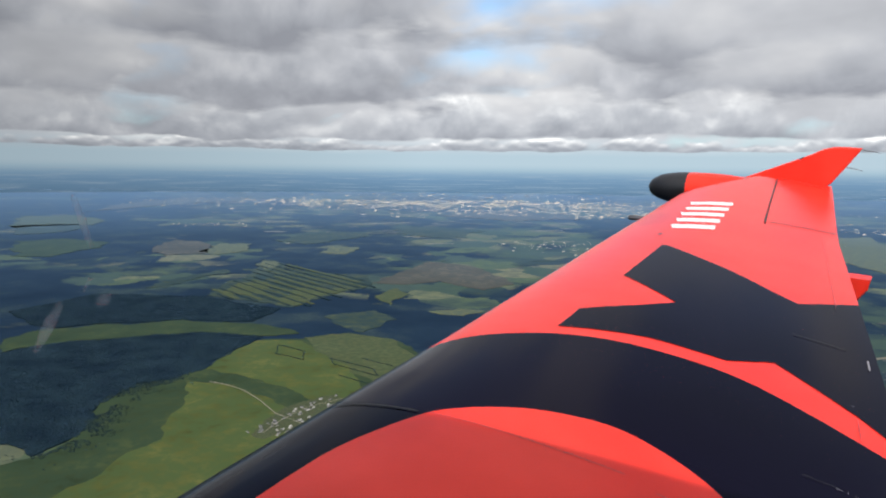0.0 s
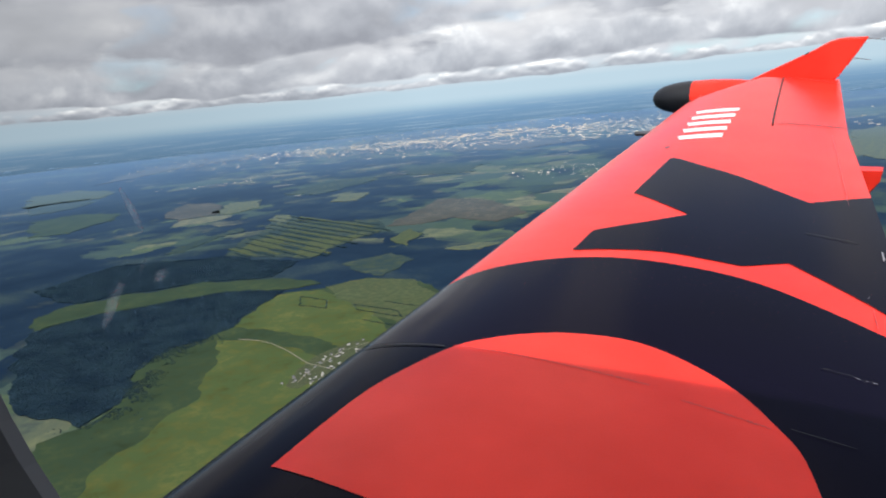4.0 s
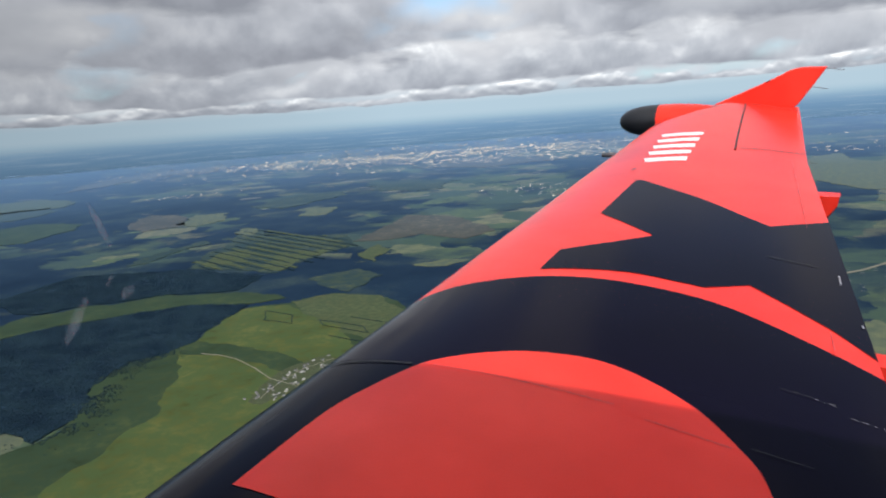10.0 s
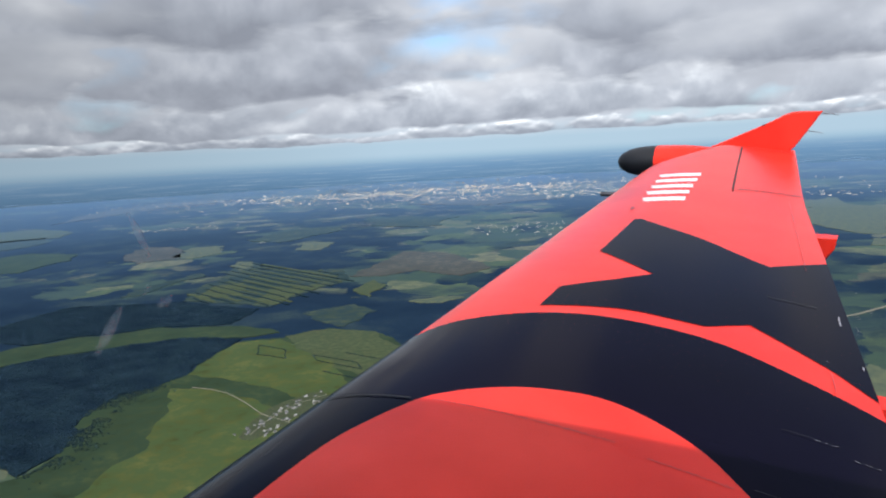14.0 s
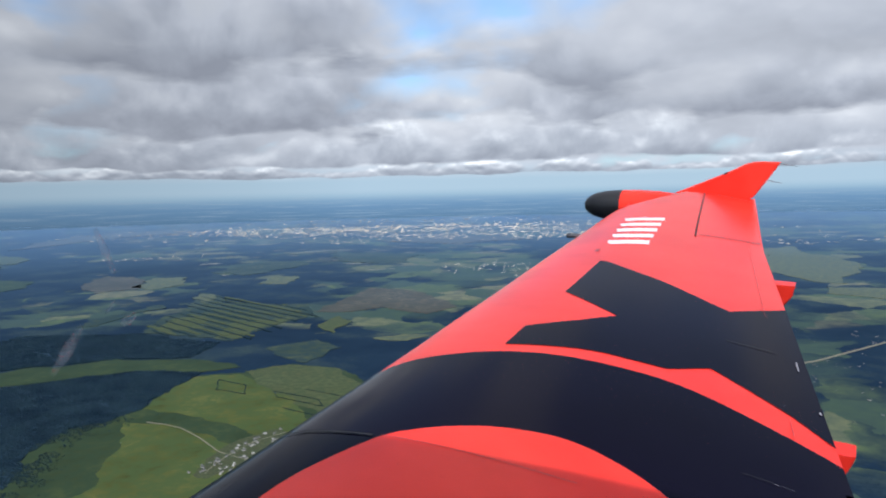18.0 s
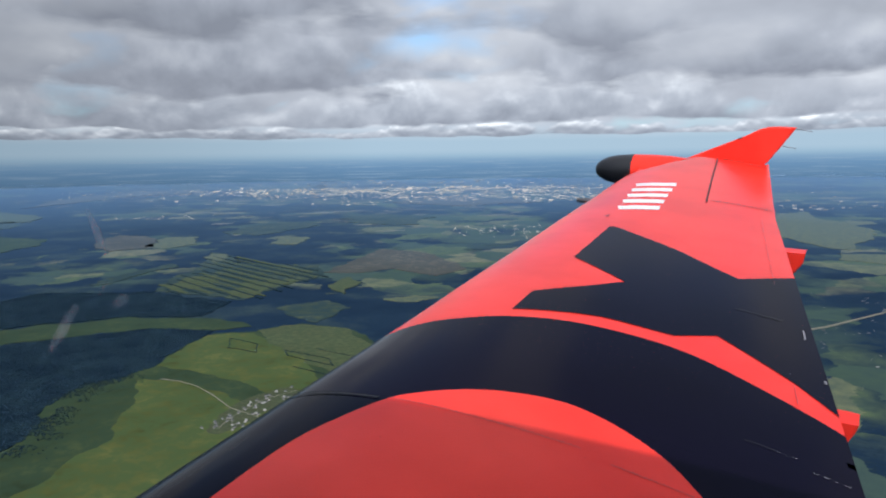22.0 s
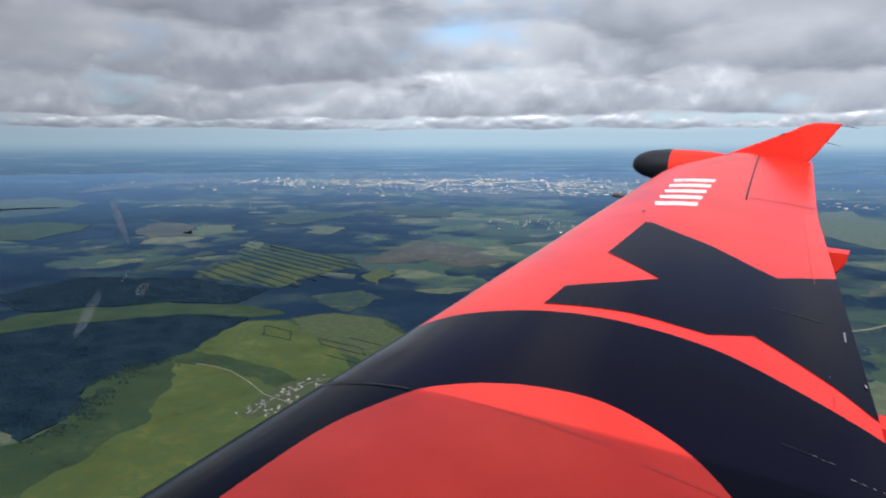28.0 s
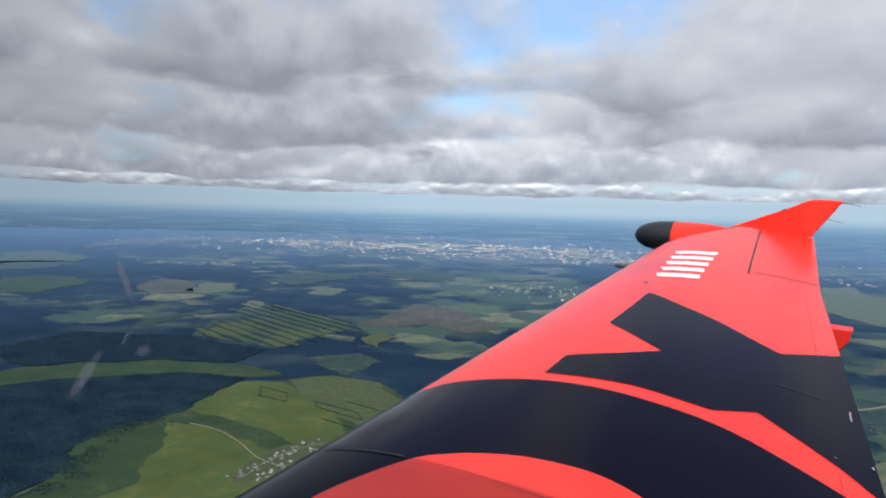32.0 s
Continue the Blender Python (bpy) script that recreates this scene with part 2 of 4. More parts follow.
def surface(name, colour, rough=0.5, vary=0.15, size=1.0, bump=0.0, metal=0.0, coat=0.0, gloss=0.5, other=None, by_object=0.0, scrub=None, haze_sheen=False, by_island=False, wave=0.0, edge_reflection=False):
    """A procedural material: two scales of tone, grain in the roughness, fine relief."""
    m = bpy.data.materials.new(name)
    m.use_nodes = True
    q = Nodes(m.node_tree)
    at = q.add("ShaderNodeTexCoord").outputs["Object"]
    wide = q.noise(at, 1.3 / size, 3.0)
    tight = q.noise(at, 19.0 / size, 6.0, 0.6)
    c = (*colour, 1)
    dark = (*(v * (1 - vary) for v in colour), 1)
    col = q.mix(q.ramp(wide, (0.35, (0, 0, 0)), (0.65, (1, 1, 1))), dark, (*(other or colour), 1))
    col = q.mix(q.math("MULTIPLY", tight, vary), col, c)
    if scrub:
        col = q.mix(q.ramp(q.noise(at, 7.0 / size, 7.0, 0.68), (0.44, grey(0.9)), (0.63, grey(0.0))), col, scrub)
    if edge_reflection:
        # greyer towards the leading edge: its sky reflection painted into the colour
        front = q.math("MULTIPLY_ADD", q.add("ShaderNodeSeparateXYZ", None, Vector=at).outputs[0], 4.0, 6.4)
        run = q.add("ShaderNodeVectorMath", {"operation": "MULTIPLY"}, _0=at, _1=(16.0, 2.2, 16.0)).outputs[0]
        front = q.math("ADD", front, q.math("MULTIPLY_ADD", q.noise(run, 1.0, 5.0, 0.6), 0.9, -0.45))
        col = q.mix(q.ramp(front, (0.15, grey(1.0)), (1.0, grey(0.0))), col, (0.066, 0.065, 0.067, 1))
    if by_island:
        rnd = q.add("ShaderNodeNewGeometry").outputs["Random Per Island"]
        col = q.mix(1.0, col, q.ramp(rnd, (0.0, (0.35, 0.38, 0.42)), (0.55, (0.8, 0.8, 0.8)), (1.0, (1.5, 1.45, 1.35))), "MULTIPLY")
    if by_object:
        rnd = q.add("ShaderNodeObjectInfo").outputs["Random"]
        col = q.mix(q.math("MULTIPLY", rnd, by_object), col, grey(0.5), "OVERLAY")
    sockets = dict(Base_Color=col, Roughness=q.math("MULTIPLY_ADD", tight, 0.16, rough - 0.08), Metallic=metal, Coat_Weight=coat, Coat_Roughness=0.12, Specular_IOR_Level=gloss)
    if wave:
        # slightly uneven sheet metal, grimy streaks along the airflow
        sockets["Normal"] = q.add("ShaderNodeBump", None, Strength=wave, Distance=0.03, Height=q.noise(at, 4.5, 2.0, 0.5)).outputs[0]
        flow = q.add("ShaderNodeVectorMath", {"operation": "MULTIPLY"}, _0=at, _1=(1.6, 12.0, 6.0)).outputs[0]
        grime = q.ramp(q.noise(flow, 1.0, 6.0, 0.65), (0.50, grey(0.0)), (0.78, grey(1.0)))
        sockets["Base_Color"] = q.mix(q.math("MULTIPLY", grime, 0.02), col, (0.10, 0.03, 0.03, 1))
        sockets["Roughness"] = q.math("MULTIPLY_ADD", wide, 0.12, rough - 0.06)
    if bump:
        sockets["Normal"] = q.add("ShaderNodeBump", None, Strength=bump, Distance=0.02 * size, Height=tight).outputs[0]
    if haze_sheen:
        hazy_ground_finish(q, col)
    else:
        q.add("ShaderNodeOutputMaterial", None, Surface=q.add("ShaderNodeBsdfPrincipled", None, **sockets).outputs[0])
    return m


RED = surface("red_paint", (0.79, 0.028, 0.015), 0.22, 0.14, 0.6, 0.0, gloss=0.18, other=(0.83, 0.038, 0.022), wave=0.06)
BLACK = surface("black_paint", (0.0042, 0.0028, 0.0090), 0.12, 0.25, 0.6, 0.0, gloss=0.04, other=(0.0038, 0.0028, 0.0096), edge_reflection=True)
SEAM = surface("red_seam", (0.34, 0.022, 0.020), 0.4, 0.2, 0.3)
WHITE = surface("white_paint", (0.80, 0.79, 0.77), 0.45, 0.10, 0.4)
FADED = surface("faded_marking", (0.30, 0.28, 0.29), 0.5, 0.4, 0.1)
GAP = surface("dark_joint", (0.012, 0.010, 0.010), 0.7, 0.3, 0.3)
RUBBER = surface("pod_nose", (0.008, 0.008, 0.010), 0.42, 0.3, 0.2, 0.03)
STEEL = surface("dull_steel", (0.10, 0.10, 0.11), 0.45, 0.2, 0.2, metal=0.7)
LINING = surface("cabin_lining", (0.12, 0.12, 0.125), 0.7, 0.15, 0.4, 0.05)
SEAL = surface("window_seal", (0.015, 0.016, 0.018), 0.6, 0.2, 0.2)
SKIN = surface("fuselage_paint", (0.60, 0.06, 0.05), 0.4, 0.1, 0.8, coat=0.2)
HEATH = surface("brown_heath", (0.078, 0.070, 0.052), 0.95, 0.4, 60.0, other=(0.112, 0.100, 0.074), gloss=0.1, scrub=(0.044, 0.048, 0.042, 1), haze_sheen=True)
# bright and dull meadow tones also paint in sunlit patches and soft cloud shade
MEADOW = surface("meadow", (0.064, 0.074, 0.019), 0.95, 0.45, 60.0, other=(0.102, 0.104, 0.032), gloss=0.1, scrub=(0.046, 0.068, 0.024, 1), haze_sheen=True)
ROUGH = surface("rough_grass", (0.030, 0.044, 0.020), 0.95, 0.4, 50.0, other=(0.046, 0.060, 0.024), gloss=0.1, scrub=(0.026, 0.042, 0.022, 1), haze_sheen=True)
OLIVE = surface("olive_field", (0.096, 0.100, 0.044), 0.95, 0.4, 40.0, other=(0.066, 0.076, 0.036), gloss=0.1, scrub=(0.040, 0.056, 0.026, 1), haze_sheen=True)
HAY = surface("pale_field", (0.135, 0.140, 0.066), 0.95, 0.3, 70.0, other=(0.095, 0.108, 0.054), gloss=0.1, scrub=(0.055, 0.070, 0.052, 1), haze_sheen=True)
DULL = surface("dull_field", (0.038, 0.056, 0.034), 0.95, 0.4, 80.0, other=(0.068, 0.078, 0.040), gloss=0.1, scrub=(0.020, 0.035, 0.038, 1), haze_sheen=True)
WOOD_DARK = surface("forest_strip", (0.010, 0.020, 0.024), 0.95, 0.4, 12.0, gloss=0.15, haze_sheen=True)
LEAF = surface("tree_tops", (0.009, 0.019, 0.031), 0.9, 0.4, 30.0, other=(0.014, 0.027, 0.035), gloss=0.1, haze_sheen=True)
PALE = surface("bare_plots", (0.27, 0.245, 0.205), 0.95, 0.4, 90.0, other=(0.13, 0.135, 0.115), gloss=0.1, scrub=(0.07, 0.08, 0.075, 1), haze_sheen=True, by_island=True)
TRACK = surface("dirt_road", (0.19, 0.175, 0.135), 0.95, 0.2, 6.0, gloss=0.1)
GARDEN = surface("village_gardens", (0.105, 0.095, 0.052), 0.95, 0.4, 9.0, other=(0.070, 0.080, 0.036), gloss=0.1, scrub=(0.035, 0.048, 0.026, 1), haze_sheen=True)
PLASTER = surface("pale_wall", (0.31, 0.295, 0.27), 0.85, 0.15, 3.0, by_object=0.5)
ROOF = surface("grey_roof", (0.15, 0.145, 0.14), 0.8, 0.25, 2.0, by_object=0.7, by_island=True)
CONCRETE = surface("city_wall", (0.62, 0.58, 0.51), 0.85, 0.2, 20.0, by_object=0.4, by_island=True)


def land():
    """Forest with a patchwork of meadows, clearings and ploughed plots."""
    m = bpy.data.materials.new("land")
    m.use_nodes = True
    q = Nodes(m.node_tree)
    at = q.add("ShaderNodeTexCoord").outputs["Object"]
    bend = q.add("ShaderNodeTexNoise", None, Vector=at, Scale=0.006, Detail=6.0, Roughness=0.6).outputs["Color"]
    warped = q.add("ShaderNodeVectorMath", {"operation": "MULTIPLY_ADD"}, _0=bend, _1=(150, 150, 0), _2=at).outputs[0]
    plot = q.add("ShaderNodeSeparateColor", None, Color=q.add("ShaderNodeTexVoronoi", None, Vector=warped, Scale=0.013).outputs["Color"])
    open_land = q.math("ADD", q.noise(warped, 0.0024, 8.0, 0.55), q.math("MULTIPLY_ADD", plot.outputs[0], 0.16, -0.08))
    # more dark wood colour ahead, standing in for cloud shadow on the land
    axes = q.add("ShaderNodeSeparateXYZ", None, Vector=at)
    side = q.math("MULTIPLY_ADD", axes.outputs[0], 0.78, axes.outputs[1])
    open_land = q.math("ADD", open_land, q.ramp(q.math("MULTIPLY_ADD", side, 0.001, 0.5), (0.2, grey(0.0)), (0.75, grey(0.09))))
    field = q.ramp(plot.outputs[1], (0.0, (0.040, 0.062, 0.042)), (0.25, (0.066, 0.090, 0.046)), (0.5, (0.105, 0.115, 0.064)), (0.68, (0.042, 0.064, 0.050)), (0.88, (0.135, 0.132, 0.076)), how="CONSTANT")
    field = q.mix(q.ramp(q.noise(at, 0.05, 7.0, 0.65), (0.40, grey(0.6)), (0.62, grey(0.0))), field, (0.030, 0.048, 0.046, 1))
    wood = q.ramp(q.noise(warped, 0.011, 7.0, 0.58), (0.36, (0.005, 0.012, 0.028)), (0.53, (0.010, 0.021, 0.040)), (0.66, (0.030, 0.046, 0.048)))
    grain = q.noise(at, 0.30, 5.0, 0.7)
    wood = q.mix(q.ramp(grain, (0.35, grey(0.7)), (0.60, grey(0.0))), wood, (0.009, 0.017, 0.023, 1))
    col = q.mix(q.ramp(open_land, (0.585, (0, 0, 0)), (0.645, (1, 1, 1))), wood, field)
    hazy_ground_finish(q, col)
    return m


LAND = land()


# ------------------------------------------------------------ mesh helpers
def mesh(name, bm, material, smooth=False):
    me = bpy.data.meshes.new(name)
    bm.normal_update()
    bm.to_mesh(me)
    bm.free()
    me.materials.append(material)
    if smooth:
        me.shade_smooth()
        me.set_sharp_from_angle(angle=radians(38))
    return me


def part(name, bm, material, parent, label="", smooth=False):
    ob = new(name, mesh(name, bm, material, smooth))
    ob.parent = parent
    return tagged(ob, label)


def thing(name, label, category, at=(0, 0, 0), group="", kind=""):
    ob = new(name)
    ob.location = at
    ob.empty_display_size = 0.1
    return tagged(ob, label, category, group, kind)


def box(bm, x0, x1, y0, y1, z0, z1):
    v = [bm.verts.new((x, y, z)) for x in (x0, x1) for y in (y0, y1) for z in (z0, z1)]
    for f in ((0, 1, 3, 2), (4, 6, 7, 5), (0, 4, 5, 1), (2, 3, 7, 6), (0, 2, 6, 4), (1, 5, 7, 3)):
        bm.faces.new([v[i] for i in f])
    return v


def bridge(bm, rings, closed=True, cap=True):
    """Skin a row of rings of equal count."""
    rows = [[bm.verts.new(p) for p in r] for r in rings]
    n = len(rows[0])
    for a, b in zip(rows, rows[1:]):
        for i in range(n if closed else n - 1):
            j = (i + 1) % n
            bm.faces.new((a[i], a[j], b[j], b[i]))
    if cap and closed:
        bm.faces.new(rows[0][::-1])
        bm.faces.new(rows[-1])
    bmesh.ops.recalc_face_normals(bm, faces=bm.faces)
    return rows


# ------------------------------------------------------------ the ground
GROUND_Z = -160.0
bm = bmesh.new()
radii = [0.0] + [30 * 1.12 ** i for i in range(45)]
radii = [r for r in radii if r < 4930] + [4930.0]
turns = 120
rows = []
for r in radii[1:]:
    rows.append([bm.verts.new((r * math.cos(2 * math.pi * i / turns), r * math.sin(2 * math.pi * i / turns), 0)) for i in range(turns)])
mid = bm.verts.new((0, 0, 0))
for i in range(turns):
    bm.faces.new((mid, rows[0][i], rows[0][(i + 1) % turns]))
for a, b in zip(rows, rows[1:]):
    for i in range(turns):
        bm.faces.new((a[i], b[i], b[(i + 1) % turns], a[(i + 1) % turns]))
ground = tagged(new("ground", mesh("ground", bm, LAND)), "wooded plain with meadows and clearings far below", "ground", kind="structure")
ground.location.z = GROUND_Z


def inside(x, y, poly):
    odd = False
    for (x0, y0), (x1, y1) in zip(poly, poly[1:] + poly[:1]):
        if (y0 > y) != (y1 > y) and x < x0 + (x1 - x0) * (y - y0) / (y1 - y0):
            odd = not odd
    return odd


def ragged(poly, step, wobble):
    """The outline with uneven edges."""
    out = []
    for (x0, y0), (x1, y1) in zip(poly, poly[1:] + poly[:1]):
        n = max(1, int(math.hypot(x1 - x0, y1 - y0) / step))
        for i in range(n):
            x, y = x0 + (x1 - x0) * i / n, y0 + (y1 - y0) * i / n
            wave = max(3.5 * step, 3.2 * wobble)
            d = noise.noise_vector(Vector((x, y, 3)) / wave) + 0.3 * noise.noise_vector(Vector((x, y, 8)) / (0.35 * wave))
            out.append((x + d.x * wobble, y + d.y * wobble))
    return out


def field(name, poly, material, label, lift=0.5, step=4, wobble=6.0):
    bm = bmesh.new()
    top = [bm.verts.new((x, y, GROUND_Z + lift)) for x, y in ragged(poly, step, wobble)]
    low = [bm.verts.new((v.co.x, v.co.y, GROUND_Z - 0.5)) for v in top]
    n = len(top)
    for i in range(n):
        bm.faces.new((low[i], low[(i + 1) % n], top[(i + 1) % n], top[i]))
    face = bm.faces.new(top)
    bmesh.ops.recalc_face_normals(bm, faces=bm.faces)
    bmesh.ops.triangulate(bm, faces=[face])
    return tagged(new(name, mesh(name, bm, material)), label, "field", kind="structure")


field("meadow", [(-472, 342), (-499, 388), (-512, 433), (-484, 463), (-465, 504), (-412, 507), (-328, 461), (-191, 265), (-235, 130), (-333, 90), (-402, 150), (-401, 182), (-414, 210), (-432, 225), (-454, 246), (-479, 286), (-466, 308)], ROUGH, "rough dark green grass at the edge of the woods", lift=0.58, wobble=9)
field("meadow", [(-452, 314), (-430, 298), (-398, 262), (-366, 232), (-352, 196), (-338, 150), (-300, 110), (-200, 200), (-230, 300), (-322, 312), (-372, 322), (-420, 326)], MEADOW, "large bright green meadow beside a village", lift=0.66, wobble=7)
field("meadow", [(-470, 342), (-497, 388), (-510, 430), (-484, 452), (-455, 445), (-395, 425), (-330, 372), (-330, 335), (-372, 345), (-428, 346)], MEADOW, "bright green meadow in the corner of a wood", lift=0.70, wobble=4)
field("hayfield", [(-489, 462), (-465, 504), (-412, 507), (-337, 457), (-315, 385), (-391, 412)], OLIVE, "olive yellow field cut by drainage ditches", lift=0.72, wobble=8)
field("meadow", [(-699, 289), (-711, 333), (-682, 382), (-643, 436), (-577, 474), (-501, 479), (-523, 442), (-579, 422), (-619, 361), (-652, 304), (-648, 266)], ROUGH, "narrow dull green meadow between two woods", lift=0.62, step=6, wobble=9)
field("clearing", [(-585, 304), (-586, 331), (-563, 340), (-539, 317), (-555, 299)], DULL, "small dull clearing in a wood", wobble=6)
field("hayfield", [(-649, 752), (-699, 894), (-727, 995), (-609, 973), (-488, 870), (-494, 803), (-583, 823), (-610, 766)], HEATH, "wide brownish field beside the woods", wobble=14)
field("hayfield", [(-1145, 828), (-1248, 951), (-1194, 986), (-1097, 896), (-1088, 828)], HAY, "pale green field in a forest clearing", wobble=10)
field("hayfield", [(-964, 957), (-1027, 1071), (-967, 1076), (-906, 974)], HAY, "small pale green field in a forest clearing", wobble=10)
field("meadow", [(-1585, 693), (-1582, 791), (-1448, 807), (-1366, 744), (-1287, 613), (-1344, 585)], ROUGH, "large dull green meadow cut by a ditch", wobble=25)
field("meadow", [(-2018, 886), (-1959, 1027), (-1758, 920), (-1748, 766)], DULL, "long dull green meadow far across the woods", wobble=25)
field("hayfield", [(-466, 635), (-446, 674), (-418, 678), (-423, 640)], HAY, "thin pale clearing in a wood", wobble=8)
field("hayfield", [(-218, 1996), (-155, 2097), (-4, 1664), (-1, 1333), (-72, 1340), (-128, 1401)], HAY, "wide olive field with a rounded edge", wobble=30)
field("hayfield", [(60, 1150), (-30, 1190), (-40, 1260), (110, 1300), (260, 1240), (180, 1130)], HAY, "olive field beside a small town", wobble=16)

field("heath", [(-1294, 816), (-1381, 951), (-1238, 923), (-1116, 815), (-1141, 744)], HEATH, "brown heath between forest and fields", wobble=22)
field("clearing", [(-858, 533), (-887, 576), (-912, 662), (-919, 707), (-887, 698), (-879, 638), (-842, 550)], DULL, "narrow winding clearing through the forest", wobble=9)
field("meadow", [(-1224, 1081), (-1270, 1306), (-1173, 1345), (-1098, 1200), (-1103, 1050)], DULL, "dull meadow beyond the forest", wobble=26)
field("meadow", [(-1218, 1465), (-1191, 1633), (-1007, 1584), (-915, 1389), (-1042, 1337)], DULL, "dull meadow short of the city", wobble=30)
field("clearing", [(-537, 547), (-523, 605), (-472, 581), (-455, 517), (-489, 513)], DULL, "dull clearing above the ditched field", wobble=10)
field("hayfield", [(-582, 674), (-596, 737), (-559, 708), (-527, 640)], OLIVE, "small olive field in a wood", wobble=9)
field("heath", [(-2478, 1303), (-2970, 1808), (-3167, 2228), (-3150, 2582), (-2747, 2234), (-2802, 1942), (-2619, 1616)], HEATH, "long tan strip of bare ground before the suburbs", wobble=45)
field("meadow", [(-2388, 1051), (-2351, 1200), (-2050, 1141), (-1907, 1014), (-1965, 862)], OLIVE, "olive meadow far across the woods", wobble=35)
field("heath", [(-1480, 2050), (-1330, 2420), (-980, 2240), (-1120, 1960)], HEATH, "tan bare ground at the edge of the city", wobble=45)

# a clearing of young forest, its olive strips parted by dark ditches
strips = [(-746, 547), (-825, 648), (-845, 694), (-961, 821), (-922, 824), (-836, 760), (-698, 797), (-638, 742), (-627, 651), (-603, 556), (-645, 560)]
field("clearing", strips, DULL, "clearing of young forest cut into strips", wobble=12)
field("hayfield", [(-925, 780), (-952, 815), (-922, 820), (-870, 775), (-880, 752)], HAY, "small pale patch above the cut strips", lift=0.7, step=6, wobble=8)
field("hayfield", [(-735, 558), (-800, 640), (-770, 668), (-700, 600)], OLIVE, "olive mown corner of the strip clearing", lift=0.66, step=6, wobble=10)
field("hayfield", [(-640, 568), (-690, 640), (-640, 700), (-635, 640), (-610, 566)], OLIVE, "olive mown corner of the strip clearing", lift=0.66, step=6, wobble=10)
along = Vector((0.960, -0.280))
across = Vector((0.280, 0.960))
random.seed(5)
for i in range(13):
    c = Vector((-730, 660)) + across * (i - 6.2) * 19.0
    runs = [t for t in range(-230, 230, 4) if inside(c.x + along.x * t, c.y + along.y * t, strips)]
    if len(runs) < 8:
        continue
    t, far_end = runs[0] + random.uniform(0, 22), runs[-1] + random.uniform(-20, 25)
    for shift, wide, what in ((0.0, 1.5, "ditch"), (random.uniform(6.5, 9.5), random.uniform(1.6, 3.8), "stubble_strip")):
        p, e = c + along * t + across * shift, c + along * far_end + across * shift
        if what == "stubble_strip":
            p += along * random.uniform(0, 60)
            e -= along * random.uniform(0, 90)
        field(what, [tuple(p - across * wide * 0.6), tuple(e - across * wide), tuple(e + across * wide), tuple(p + across * wide)], WOOD_DARK if what == "ditch" else OLIVE,
              "dark straight ditch between strips of young forest" if what == "ditch" else "pale mown strip between dark ditches", lift=0.9, step=8, wobble=2.0)
for line in ([(-484, 430), (-448, 427), (-429, 407)], [(-484, 430), (-462, 407), (-429, 407)], [(-413, 424), (-363, 421), (-348, 409), (-399, 412), (-413, 424)], [(-375, 392), (-330, 388)], [(-392, 440), (-340, 436)]):
    for a, b in zip(line, line[1:]):
        p, q = Vector(a), Vector(b)
        d = (q - p).normalized()
        e = Vector((-d.y, d.x)) * 0.34
        field("hedge", [tuple(p - e), tuple(q - e), tuple(q + e), tuple(p + e)], WOOD_DARK, "dark hedge line across the meadow", lift=1.0, step=4, wobble=1.1)


def road(points, width, material, label, lift=0.85):
    bm = bmesh.new()
    rows = []
    for i, (x, y) in enumerate(points):
        a, b = Vector(points[max(i - 1, 0)]), Vector(points[min(i + 1, len(points) - 1)])
        d = (b - a).normalized() * width / 2
        rows.append([(x - d.y, y + d.x, GROUND_Z + lift), (x + d.y, y - d.x, GROUND_Z + lift), (x + d.y, y - d.x, GROUND_Z - 0.4), (x - d.y, y + d.x, GROUND_Z - 0.4)])
    bridge(bm, rows)
    return tagged(new("road", mesh("road", bm, material)), label, "road", kind="structure")


road([(-439, 322), (-423, 325), (-403, 324), (-376, 316), (-346, 304), (-322, 302), (-293, 294), (-220, 270)], 0.75, TRACK, "pale dirt road across the meadow")
road([(-326, 276), (-332, 290), (-336, 305), (-339, 328), (-333, 352)], 0.6, TRACK, "pale dirt lane through the village")
road([(-90, 640), (-30, 720), (40, 860), (90, 1000)], 2.2, TRACK, "pale straight road past a small town")

# woods as many small crowns
def crowns(poly, count, tall, seed):
    rnd = random.Random(seed)
    rim = poly
    poly = ragged(poly, 6, 7.0)
    xs, ys = [p[0] for p in poly], [p[1] for p in poly]
    verts, faces = [], []
    made = 0
    while made < count:
        x, y = rnd.uniform(min(xs), max(xs)), rnd.uniform(min(ys), max(ys))
        if not inside(x, y, poly):
            continue
        made += 1
        h, r = tall * rnd.uniform(0.25, 0.45), tall * rnd.uniform(0.45, 0.65)
        b = len(verts)
        turn = rnd.uniform(0, 6.28)
        for lvl, wide in ((0.0, 0.45), (0.42, 1.0), (0.78, 0.62)):
            for i in range(6):
                a = turn + i * math.pi / 3 + lvl
                w = r * wide * rnd.uniform(0.8, 1.2)
                verts.append((x + w * math.cos(a), y + w * math.sin(a), GROUND_Z + 0.45 + h * lvl))
        verts.append((x, y, GROUND_Z + 0.45 + h))
        for lvl in (0, 6):
            for i in range(6):
                j = (i + 1) % 6
                faces.append((b + lvl + i, b + lvl + j, b + lvl + 6 + j, b + lvl + 6 + i))
        faces += [(b + 12 + i, b + 12 + (i + 1) % 6, b + 18) for i in range(6)]
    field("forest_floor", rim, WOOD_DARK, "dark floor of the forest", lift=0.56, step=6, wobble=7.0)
    me = bpy.data.meshes.new("woods")
    me.from_pydata(verts, [], faces)
    me.materials.append(LEAF)
    me.shade_smooth()
    return tagged(new("woods", me), "dense dark green mixed forest seen from the air", "forest", kind="stuff")


